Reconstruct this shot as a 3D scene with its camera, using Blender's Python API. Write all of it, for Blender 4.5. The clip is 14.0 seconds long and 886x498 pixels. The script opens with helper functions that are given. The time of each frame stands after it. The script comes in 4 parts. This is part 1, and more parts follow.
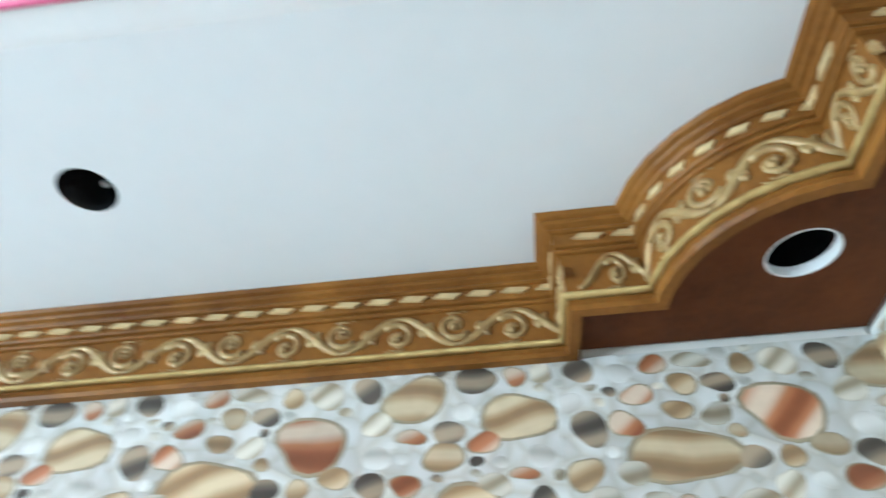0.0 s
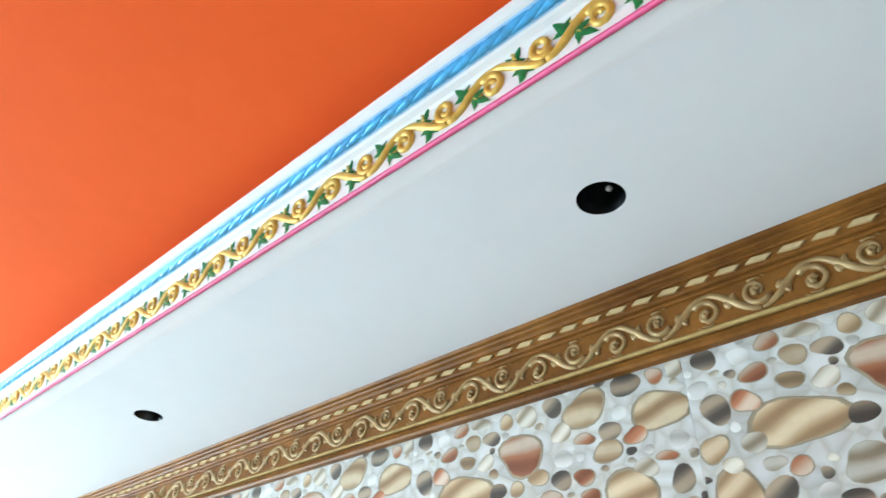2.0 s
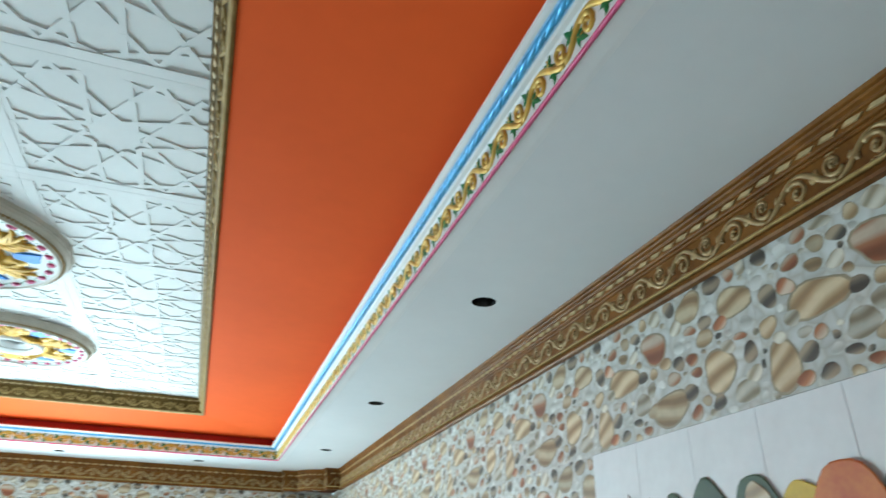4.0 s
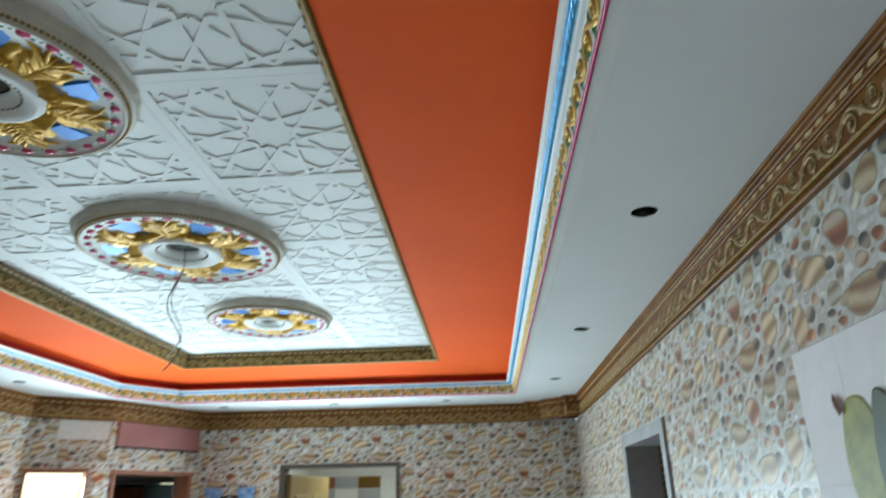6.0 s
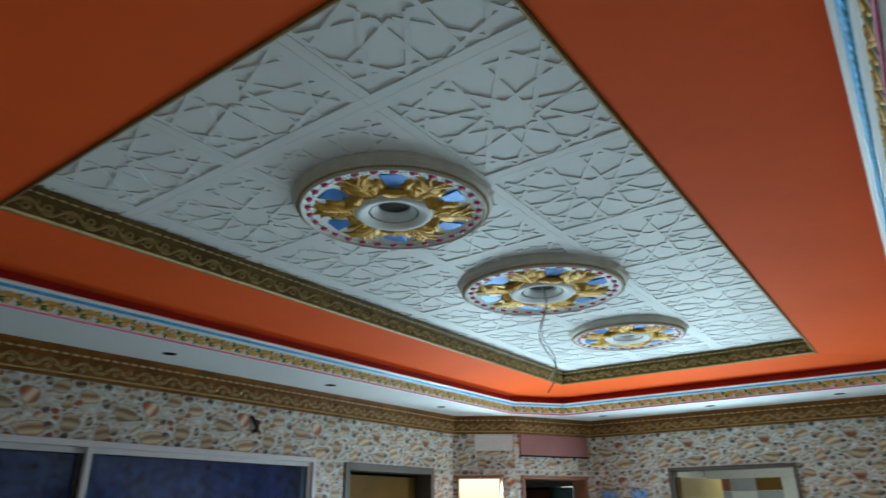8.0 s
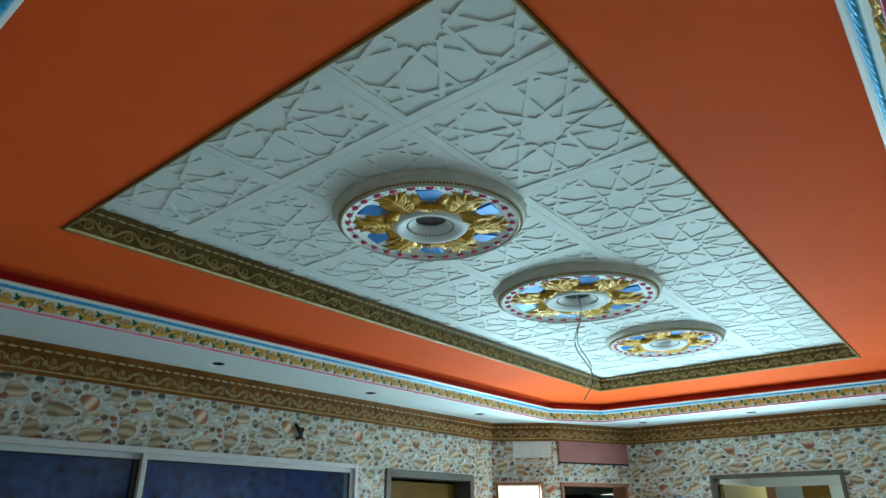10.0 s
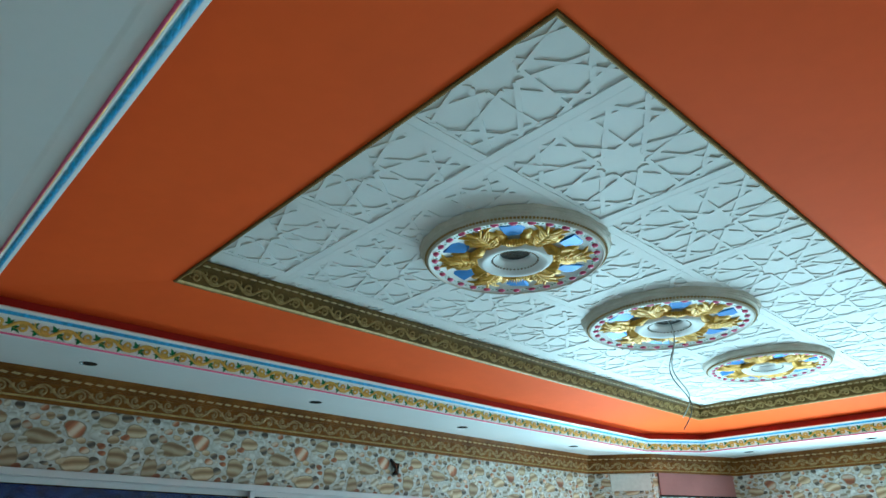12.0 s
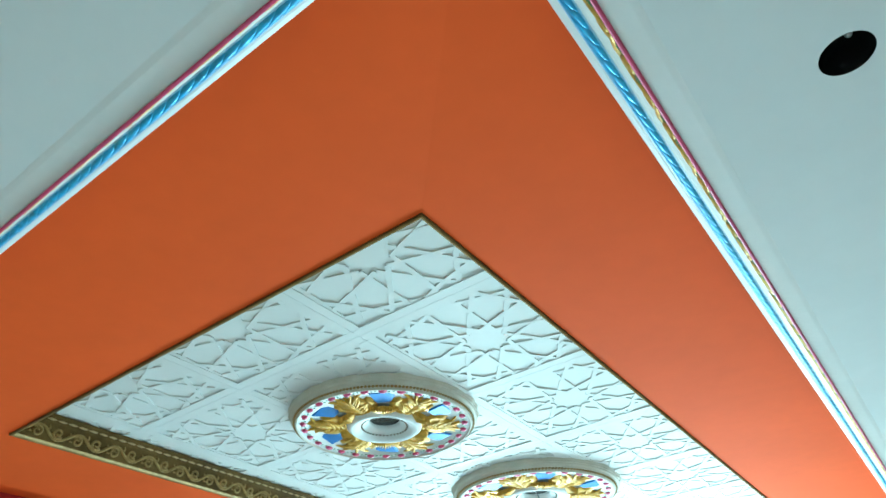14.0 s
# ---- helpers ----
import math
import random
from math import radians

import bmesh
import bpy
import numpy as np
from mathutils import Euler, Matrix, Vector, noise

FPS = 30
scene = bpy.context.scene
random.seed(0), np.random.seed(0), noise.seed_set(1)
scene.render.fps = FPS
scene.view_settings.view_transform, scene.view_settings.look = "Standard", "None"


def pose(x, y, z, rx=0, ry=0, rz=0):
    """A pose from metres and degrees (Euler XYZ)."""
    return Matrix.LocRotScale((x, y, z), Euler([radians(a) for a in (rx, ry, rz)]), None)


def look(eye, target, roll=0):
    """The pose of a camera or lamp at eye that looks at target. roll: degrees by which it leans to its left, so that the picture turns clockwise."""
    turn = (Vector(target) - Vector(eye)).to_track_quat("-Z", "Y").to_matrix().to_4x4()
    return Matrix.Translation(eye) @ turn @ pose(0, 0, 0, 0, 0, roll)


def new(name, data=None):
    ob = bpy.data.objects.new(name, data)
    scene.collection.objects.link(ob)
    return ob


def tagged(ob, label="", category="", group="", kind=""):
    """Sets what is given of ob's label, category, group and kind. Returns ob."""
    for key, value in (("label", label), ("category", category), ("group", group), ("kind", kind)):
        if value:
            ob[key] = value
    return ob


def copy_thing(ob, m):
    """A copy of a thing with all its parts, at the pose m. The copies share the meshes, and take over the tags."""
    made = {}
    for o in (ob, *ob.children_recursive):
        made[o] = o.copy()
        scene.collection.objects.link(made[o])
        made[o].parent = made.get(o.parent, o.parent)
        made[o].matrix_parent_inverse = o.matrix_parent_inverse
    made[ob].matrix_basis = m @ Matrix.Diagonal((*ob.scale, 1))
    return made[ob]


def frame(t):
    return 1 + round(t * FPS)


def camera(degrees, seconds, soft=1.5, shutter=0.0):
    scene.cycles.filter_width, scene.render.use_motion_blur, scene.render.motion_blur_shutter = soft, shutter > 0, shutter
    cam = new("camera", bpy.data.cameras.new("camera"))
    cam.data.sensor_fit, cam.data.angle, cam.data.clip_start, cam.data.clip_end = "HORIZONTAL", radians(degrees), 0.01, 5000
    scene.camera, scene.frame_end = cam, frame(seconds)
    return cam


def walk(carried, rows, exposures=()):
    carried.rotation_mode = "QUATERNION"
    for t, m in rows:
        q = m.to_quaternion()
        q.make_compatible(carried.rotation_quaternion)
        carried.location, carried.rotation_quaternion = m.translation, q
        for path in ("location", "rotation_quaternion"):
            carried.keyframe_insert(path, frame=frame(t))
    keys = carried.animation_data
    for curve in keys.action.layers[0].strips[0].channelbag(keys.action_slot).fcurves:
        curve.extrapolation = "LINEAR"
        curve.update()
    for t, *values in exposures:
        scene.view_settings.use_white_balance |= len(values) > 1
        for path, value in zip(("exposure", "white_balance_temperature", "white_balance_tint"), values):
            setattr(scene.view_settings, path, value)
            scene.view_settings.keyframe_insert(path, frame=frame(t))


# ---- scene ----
cam = camera(69.2, 14.0, shutter=0.5)
PATH = [
    (0, (1.279, -0.664, 1.859), (2.756, -0.511, 3.199), -1.6),
    (0.5, (1.17, -0.622, 1.87), (2.623, -0.043, 3.117), 3.3),
    (1, (1.138, -0.552, 1.838), (2.493, 0.263, 3.062), 2.7),
    (1.2, (1.132, -0.524, 1.834), (2.457, 0.317, 3.07), 2.5),
    (1.5, (1.123, -0.483, 1.827), (2.371, 0.486, 3.054), 2.1),
    (2, (1.083, -0.458, 1.811), (2.242, 0.625, 3.03), 2.7),
    (2.2, (1.069, -0.439, 1.81), (2.22, 0.67, 3.01), 2.0),
    (2.5, (1.049, -0.411, 1.808), (2.175, 0.807, 2.925), 1.0),
    (3, (1.05, -0.372, 1.724), (2.053, 0.994, 2.786), 0.2),
    (3.5, (1.075, -0.393, 1.726), (1.896, 1.148, 2.703), -1.1),
    (3.7, (1.074, -0.404, 1.715), (1.785, 1.204, 2.67), 0.2),
    (5.8, (1.28, -0.455, 1.724), (1.264, 1.384, 2.511), -2.0),
    (6, (1.314, -0.461, 1.713), (1.202, 1.396, 2.446), -1.2),
    (6.2, (1.332, -0.488, 1.713), (1.124, 1.384, 2.373), -1.5),
    (6.5, (1.359, -0.529, 1.714), (0.98, 1.308, 2.407), -2.0),
    (6.7, (1.393, -0.578, 1.711), (0.907, 1.211, 2.443), -1.7),
    (7, (1.443, -0.651, 1.706), (0.72, 1.072, 2.421), -1.3),
    (7.5, (1.452, -0.732, 1.709), (0.534, 0.898, 2.419), -0.6),
    (7.7, (1.454, -0.758, 1.707), (0.466, 0.809, 2.455), -0.6),
    (8, (1.456, -0.798, 1.705), (0.373, 0.704, 2.46), -0.6),
    (8.2, (1.485, -0.817, 1.696), (0.347, 0.642, 2.455), -0.1),
    (10.5, (1.515, -0.877, 1.685), (0.35, 0.551, 2.461), -0.3),
    (10.7, (1.521, -0.882, 1.683), (0.357, 0.56, 2.436), -0.4),
    (11, (1.531, -0.89, 1.68), (0.328, 0.502, 2.465), -0.5),
    (11.5, (1.53, -0.909, 1.679), (0.265, 0.402, 2.502), -0.1),
    (12, (1.529, -0.922, 1.685), (0.21, 0.308, 2.55), -0.2),
    (12.2, (1.535, -0.925, 1.684), (0.221, 0.312, 2.546), 0.0),
    (12.5, (1.545, -0.93, 1.683), (0.279, 0.314, 2.605), 0.4),
    (13, (1.593, -0.946, 1.707), (0.523, 0.362, 2.777), 0.1),
    (13.5, (1.644, -0.969, 1.707), (0.723, 0.329, 2.919), -0.7),
    (14, (1.662, -0.963, 1.712), (0.748, 0.315, 2.95), -2.4),
]
EXPOSURES = [
    (0.0, 1.95, 5500, -2), (1.0, 1.78, 5500, -3), (2.0, 1.66, 5700, -1), (3.0, 1.05, 5700, -5), (3.7, 0.62, 5650, -8), (5.8, 0.08, 5750, -6), (6.5, -0.14, 5750, -4),
    (7.0, 0.1, 5750, -4), (7.5, -0.62, 5700, -3), (8.0, -0.55, 5500, -8), (10.5, -0.13, 5100, -22), (11.0, -0.06, 5000, -22), (12.5, 0.28, 4950, -22), (13.0, -0.1, 4950, -22), (13.3, 0.15, 4980, -22), (13.6, 0.70, 5050, -23), (14.0, 1.12, 5080, -25),
]
walk(cam, [(t, look(eye, target, roll)) for t, eye, target, roll in PATH], EXPOSURES)

# ---- world, sun, lights ----
world = bpy.data.worlds.new("sky")
scene.world = world
world.use_nodes = True
wn = world.node_tree.nodes
sky = wn.new("ShaderNodeTexSky")
sky.sky_type, sky.sun_disc = "NISHITA", False
sky.sun_elevation, sky.sun_rotation = radians(40), radians(-40)
world.node_tree.links.new(sky.outputs[0], wn["Background"].inputs[0])
wn["Background"].inputs[1].default_value = 0.15


def lamp(name, kind, m, energy, colour, size=0.0, size_y=0.0, label=""):
    data = bpy.data.lights.new(name, kind)
    data.energy, data.color = energy, colour
    if kind == "AREA":
        data.shape, data.size, data.size_y = "RECTANGLE", size, size_y
    ob = new(name, data)
    ob.matrix_world = m
    return ob


sun = lamp("sun", "SUN", look((-4, 9, 8), (-1, 4, 0)), 3.0, (1, 0.95, 0.86))
sun.data.angle = radians(0.5)
# daylight through the open outer door, the passage and the kitchen hatch
DAY = (0.84, 0.94, 1.0)
lamp("door_daylight", "AREA", look((-1.90, 4.46, 1.2), (1.2, 3.2, 0.8)), 98, DAY, 0.28, 1.5)
lamp("hatch_daylight", "AREA", look((0.0, 5.455, 1.3), (0, 3.0, 1.1)), 72, DAY, 0.86, 1.2)
# added unseen lamp that brightens the closed kitchen shell; no fitting is known there
lamp("kitchen_fill", "AREA", look((0.2, 6.8, 2.42), (0.2, 6.9, 0)), 25, (1, 0.95, 0.86), 0.8, 0.8)


# ---- materials ----
def mat(name, colour, rough=0.5, metal=0.0, var=0.0, scale=8.0, bump=0.0, bump_scale=60.0, coat=0.0, spec=0.5, second=None, mix_scale=None):
    """A surface with two scales of variation: broad blotches and fine grain, and a fine relief."""
    m = bpy.data.materials.new(name)
    m.use_nodes = True
    n, l = m.node_tree.nodes, m.node_tree.links
    b = n["Principled BSDF"]
    b.inputs["Roughness"].default_value, b.inputs["Metallic"].default_value = rough, metal
    b.inputs["Coat Weight"].default_value = coat
    b.inputs["Specular IOR Level"].default_value = spec
    co = n.new("ShaderNodeTexCoord")
    big = n.new("ShaderNodeTexNoise")
    big.inputs["Scale"].default_value, big.inputs["Detail"].default_value = mix_scale or scale, 4
    fine = n.new("ShaderNodeTexNoise")
    fine.inputs["Scale"].default_value, fine.inputs["Detail"].default_value = scale * 11, 3
    for t in (big, fine):
        l.new(co.outputs["Object"], t.inputs["Vector"])
    add = n.new("ShaderNodeMath")
    add.operation = "MULTIPLY_ADD"
    add.inputs[1].default_value = 0.35
    l.new(fine.outputs[0], add.inputs[0])
    l.new(big.outputs[0], add.inputs[2])
    ramp = n.new("ShaderNodeValToRGB")
    c = np.array(colour)
    lo, hi = (c * (1 - var), np.minimum(c * (1 + var), 1.0)) if second is None else (c, np.array(second))
    ramp.color_ramp.elements[0].position, ramp.color_ramp.elements[1].position = 0.42, 0.95
    ramp.color_ramp.elements[0].color, ramp.color_ramp.elements[1].color = (*lo, 1), (*hi, 1)
    l.new(add.outputs[0], ramp.inputs[0])
    l.new(ramp.outputs[0], b.inputs["Base Color"])
    if bump:
        grain = n.new("ShaderNodeTexNoise")
        grain.inputs["Scale"].default_value, grain.inputs["Detail"].default_value = bump_scale, 5
        l.new(co.outputs["Object"], grain.inputs["Vector"])
        bu = n.new("ShaderNodeBump")
        bu.inputs["Strength"].default_value, bu.inputs["Distance"].default_value = bump, 0.003
        l.new(grain.outputs[0], bu.inputs["Height"])
        l.new(bu.outputs[0], b.inputs["Normal"])
    return m


def striped(name, a, bcol, c, turn, rough=0.38, scale=15.0, vary=0.35, last=0.93):
    """Printed agate-like pebble: fine bands that curve a little, turned and shifted from pebble to pebble."""
    m = bpy.data.materials.new(name)
    m.use_nodes = True
    n, l = m.node_tree.nodes, m.node_tree.links
    b = n["Principled BSDF"]
    b.inputs["Roughness"].default_value = rough
    co, geo, rot, off, wv, rp = (n.new("ShaderNode" + k) for k in ("TexCoord", "NewGeometry", "VectorRotate", "VectorMath", "TexWave", "ValToRGB"))
    ang = n.new("ShaderNodeMapRange")
    ang.inputs[3].default_value, ang.inputs[4].default_value = turn - 0.3, turn + 0.3
    l.new(geo.outputs["Random Per Island"], ang.inputs[0])
    rot.rotation_type = "Y_AXIS"
    l.new(co.outputs["Object"], rot.inputs["Vector"])
    l.new(ang.outputs[0], rot.inputs["Angle"])
    off.operation = "ADD"
    l.new(rot.outputs[0], off.inputs[0])
    l.new(geo.outputs["Random Per Island"], off.inputs[1])
    wv.inputs["Scale"].default_value, wv.inputs["Distortion"].default_value = scale, 5.5
    wv.inputs["Detail"].default_value, wv.inputs["Detail Scale"].default_value = 1.5, 0.8
    wv.bands_direction = "Z"
    l.new(off.outputs[0], wv.inputs[0])
    l.new(wv.outputs[1], rp.inputs[0])
    e = rp.color_ramp.elements
    e[0].color, e[1].color = (*a, 1), (*bcol, 1)
    e[0].position, e[1].position = 0.12, 0.5
    first, mid = e.new(0.0), e.new(0.28)
    first.color = (*(0.85 * np.array(a)), 1)
    mid.color = (*(0.45 * np.array(a) + 0.55 * np.array(bcol)), 1)
    x = e.new(last)
    x.color = (*c, 1)
    # pebbles differ in tone, and the glaze is a little cloudy
    tone, cloud, mix = n.new("ShaderNodeMapRange"), n.new("ShaderNodeTexNoise"), n.new("ShaderNodeHueSaturation")
    cloud.inputs["Scale"].default_value = 45
    l.new(co.outputs["Object"], cloud.inputs["Vector"])
    both = n.new("ShaderNodeMath")
    both.operation = "MULTIPLY_ADD"
    both.inputs[1].default_value = 0.6
    l.new(cloud.outputs[0], both.inputs[0])
    l.new(geo.outputs["Random Per Island"], both.inputs[2])
    tone.inputs[1].default_value, tone.inputs[2].default_value = 0.1, 1.5
    tone.inputs[3].default_value, tone.inputs[4].default_value = 1 - vary, 1 + vary
    l.new(both.outputs[0], tone.inputs[0])
    l.new(tone.outputs[0], mix.inputs["Value"])
    l.new(rp.outputs[0], mix.inputs["Color"])
    l.new(mix.outputs[0], b.inputs["Base Color"])
    return m


def cobbled(name):
    """Glazed print of packed milky pebbles: pale cells with soft greyish seams."""
    m = bpy.data.materials.new(name)
    m.use_nodes = True
    n, l = m.node_tree.nodes, m.node_tree.links
    b = n["Principled BSDF"]
    b.inputs["Roughness"].default_value = 0.36
    co, vo, vc, rp, ns, mix = (n.new("ShaderNode" + k) for k in ("TexCoord", "TexVoronoi", "TexVoronoi", "ValToRGB", "TexNoise", "HueSaturation"))
    vo.feature = "DISTANCE_TO_EDGE"
    for v in (vo, vc):
        v.inputs["Scale"].default_value = 27
        l.new(co.outputs["Object"], v.inputs["Vector"])
    l.new(vo.outputs["Distance"], rp.inputs[0])
    e = rp.color_ramp.elements
    e[0].color, e[1].color = (0.47, 0.455, 0.405, 1), (0.61, 0.615, 0.60, 1)
    e[0].position, e[1].position = 0.0, 0.34
    mid = e.new(0.12)
    mid.color = (0.525, 0.528, 0.50, 1)
    sep, rng = n.new("ShaderNodeSeparateColor"), n.new("ShaderNodeMapRange")
    l.new(vc.outputs["Color"], sep.inputs[0])
    rng.inputs[3].default_value, rng.inputs[4].default_value = 0.82, 1.10
    l.new(sep.outputs[0], rng.inputs[0])
    l.new(rng.outputs[0], mix.inputs["Value"])
    l.new(rp.outputs[0], mix.inputs["Color"])
    l.new(mix.outputs[0], b.inputs["Base Color"])
    return m


M = {
    "white_ceiling": mat("white_paint", (0.74, 0.76, 0.78), 0.7, spec=0.25, var=0.03, scale=2, bump=0.05),
    "orange": mat("orange_paint", (0.80, 0.120, 0.021), 0.8, var=0.06, scale=1.5, bump=0.06, spec=0.12),
    "gypsum": mat("white_gypsum", (0.78, 0.80, 0.81), 0.6, var=0.03, scale=3, bump=0.05),
    "brown": mat("brown_varnish", (0.115, 0.043, 0.009), 0.42, var=0.4, scale=9, bump=0.12, bump_scale=25, spec=0.14, second=(0.265, 0.113, 0.022)),
    "bronze": mat("bronze_varnish", (0.075, 0.047, 0.013), 0.5, var=0.4, scale=9, bump=0.12, bump_scale=25, spec=0.12, second=(0.20, 0.122, 0.034)),
    "soffit": mat("dark_brown_paint", (0.060, 0.018, 0.005), 0.6, scale=7, bump=0.2, bump_scale=40, spec=0.15, second=(0.13, 0.040, 0.011)),
    "gilt": mat("gilt_relief", (0.21, 0.118, 0.040), 0.42, metal=0.2, var=0.3, scale=34, second=(0.42, 0.29, 0.12)),
    "cream": mat("cream_gilt", (0.52, 0.38, 0.19), 0.45, metal=0.1, var=0.2, scale=40),
    "beige_rim": mat("aged_gypsum", (0.58, 0.55, 0.47), 0.55, var=0.1, scale=14, second=(0.70, 0.67, 0.60)),
    "tray_white": mat("moulding_white", (0.80, 0.81, 0.82), 0.45, var=0.03, scale=6),
    "gold": mat("gold_leaf", (0.66, 0.40, 0.055), 0.44, metal=0.3, spec=0.35, var=0.25, scale=40, bump=0.1, bump_scale=90),
    "gold_paint": mat("gold_paint", (0.66, 0.44, 0.085), 0.38, metal=0.2, var=0.25, scale=40),
    "panel_gilt": mat("dull_gilt", (0.26, 0.165, 0.055), 0.5, metal=0.1, spec=0.15, scale=34, second=(0.44, 0.31, 0.12)),
    "green": mat("green_paint", (0.014, 0.17, 0.045), 0.4, var=0.35, scale=60),
    "blue": mat("blue_paint", (0.10, 0.40, 0.78), 0.3, metal=0.2, var=0.35, scale=50),
    "pale_blue": mat("pale_blue_paint", (0.34, 0.60, 0.86), 0.35, var=0.15, scale=50),
    "deep_blue": mat("blue_pearl_paint", (0.04, 0.20, 0.60), 0.5, metal=0.25, var=0.2, scale=20),
    "plaque_blue": mat("marbled_blue_glaze", (0.03, 0.13, 0.42), 0.3, scale=26, second=(0.36, 0.52, 0.72)),
    "pink": mat("pink_paint", (0.66, 0.085, 0.235), 0.35, var=0.15, scale=40),
    "tile": cobbled("tile_glaze"),
    "tile_plain": mat("pale_tile_glaze", (0.64, 0.62, 0.63), 0.6, var=0.05, scale=3, second=(0.78, 0.77, 0.78)),
    "grout": mat("grout", (0.62, 0.61, 0.57), 0.8, var=0.1, scale=30, bump=0.2),
    "beige": striped("pebble_beige", (0.27, 0.175, 0.090), (0.39, 0.285, 0.165), (0.53, 0.44, 0.29), 0.05, scale=6.0, last=0.95),
    "beige2": striped("pebble_sand", (0.27, 0.18, 0.095), (0.38, 0.275, 0.16), (0.48, 0.39, 0.26), 0.15, scale=6.5),
    "rust": striped("pebble_rust", (0.25, 0.085, 0.036), (0.38, 0.155, 0.070), (0.58, 0.47, 0.36), 0.6, scale=4.2, last=0.96),
    "slate": striped("pebble_slate", (0.075, 0.064, 0.052), (0.16, 0.132, 0.10), (0.33, 0.26, 0.18), 0.3, scale=7),
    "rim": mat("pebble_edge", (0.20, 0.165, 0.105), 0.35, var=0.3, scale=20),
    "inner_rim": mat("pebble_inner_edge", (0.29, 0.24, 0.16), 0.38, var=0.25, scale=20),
    "pale": striped("pebble_pale", (0.31, 0.26, 0.18), (0.44, 0.40, 0.32), (0.57, 0.54, 0.46), 0.4, scale=9),
    "chalk": striped("pebble_chalk", (0.45, 0.44, 0.40), (0.56, 0.555, 0.52), (0.65, 0.65, 0.62), 0.1, vary=0.16, scale=6),
    # real black parts, and the darkness of holes and gaps put in as colour
    "black": mat("black_parts_and_shade", (0.006, 0.006, 0.007), 0.25, var=0.2, scale=20),
    "metal": mat("bare_metal", (0.6, 0.61, 0.62), 0.35, metal=1.0, var=0.1, scale=20),
    "alu": mat("white_aluminium", (0.62, 0.61, 0.63), 0.4, var=0.06, scale=9, bump=0.05),
    "grey_frame": mat("grey_wood_paint", (0.33, 0.335, 0.34), 0.45, var=0.2, scale=7, bump=0.1),
    "brown_frame": mat("dull_brown_frame", (0.085, 0.073, 0.058), 0.5, var=0.2, scale=7, bump=0.1),
    "door_wood": mat("ochre_wood", (0.15, 0.082, 0.014), 0.65, spec=0.12, var=0.2, scale=5, bump=0.1),
    "pale_wood": mat("pale_yellow_wood", (0.34, 0.25, 0.10), 0.4, var=0.15, scale=5, bump=0.1),
    "red_wood": mat("brown_wood", (0.26, 0.10, 0.045), 0.4, var=0.3, scale=6, bump=0.1),
    "maroon": mat("maroon_board", (0.30, 0.13, 0.12), 0.5, var=0.12, scale=4),
    "red_cove": mat("crimson_paint", (0.42, 0.010, 0.010), 0.5, var=0.15, scale=3),
    "floor": mat("floor_tile", (0.40, 0.38, 0.355), 0.25, var=0.1, scale=3),
    "plaster": mat("wall_plaster", (0.66, 0.64, 0.60), 0.7, var=0.06, scale=3),
    "pineapple": mat("print_pineapple", (0.10, 0.13, 0.012), 0.5, var=0.4, scale=22, second=(0.36, 0.34, 0.04)),
    "dark_green": mat("print_dark_green", (0.010, 0.030, 0.012), 0.5, var=0.4, scale=9, second=(0.05, 0.085, 0.03)),
    "leaf_green": mat("print_leaf_green", (0.02, 0.06, 0.02), 0.5, var=0.4, scale=15, second=(0.06, 0.14, 0.05)),
    "yellow": mat("print_yellow", (0.55, 0.36, 0.015), 0.5, var=0.2, scale=9),
    "fruit_red": mat("print_red", (0.42, 0.07, 0.02), 0.5, var=0.3, scale=9, second=(0.60, 0.20, 0.03)),
    "fruit_orange": mat("print_orange", (0.62, 0.22, 0.02), 0.5, var=0.2, scale=9),
    "window_glass": mat("dark_blue_glass", (0.010, 0.022, 0.075), 0.12, var=0.2, scale=3, spec=0.3),
    "curtain": mat("dark_blue_cloth", (0.001, 0.004, 0.028), 0.85, scale=17, second=(0.08, 0.18, 0.58), bump=0.3),
    "louvre_glass": mat("frosted_glass", (0.55, 0.72, 0.72), 0.45, var=0.08, scale=6),
    "wire": mat("wire_sheath", (0.10, 0.10, 0.11), 0.5),
    "wire_pale": mat("pale_wire_sheath", (0.55, 0.56, 0.55), 0.5),
}

glass = M["window_glass"].node_tree.nodes["Principled BSDF"]
glass.inputs["Transmission Weight"].default_value = 1.0
for link in list(M["window_glass"].node_tree.links):
    if link.to_socket == glass.inputs["Base Color"]:
        M["window_glass"].node_tree.links.remove(link)
glass.inputs["Base Color"].default_value = (0.55, 0.65, 0.9, 1)

frosted = M["louvre_glass"].node_tree.nodes["Principled BSDF"]
frosted.inputs["Transmission Weight"].default_value = 0.8

# ---- mesh helpers ----
def part(name, bm, material, parent=None, label="", smooth=False):
    me = bpy.data.meshes.new(name)
    bm.normal_update()
    bm.to_mesh(me)
    bm.free()
    for m in material if isinstance(material, (list, tuple)) else [material]:
        me.materials.append(M[m])
    if smooth:
        me.shade_smooth()
    ob = new(name, me)
    if parent is not None:
        ob.parent = parent
    if label:
        ob["label"] = label
    return ob


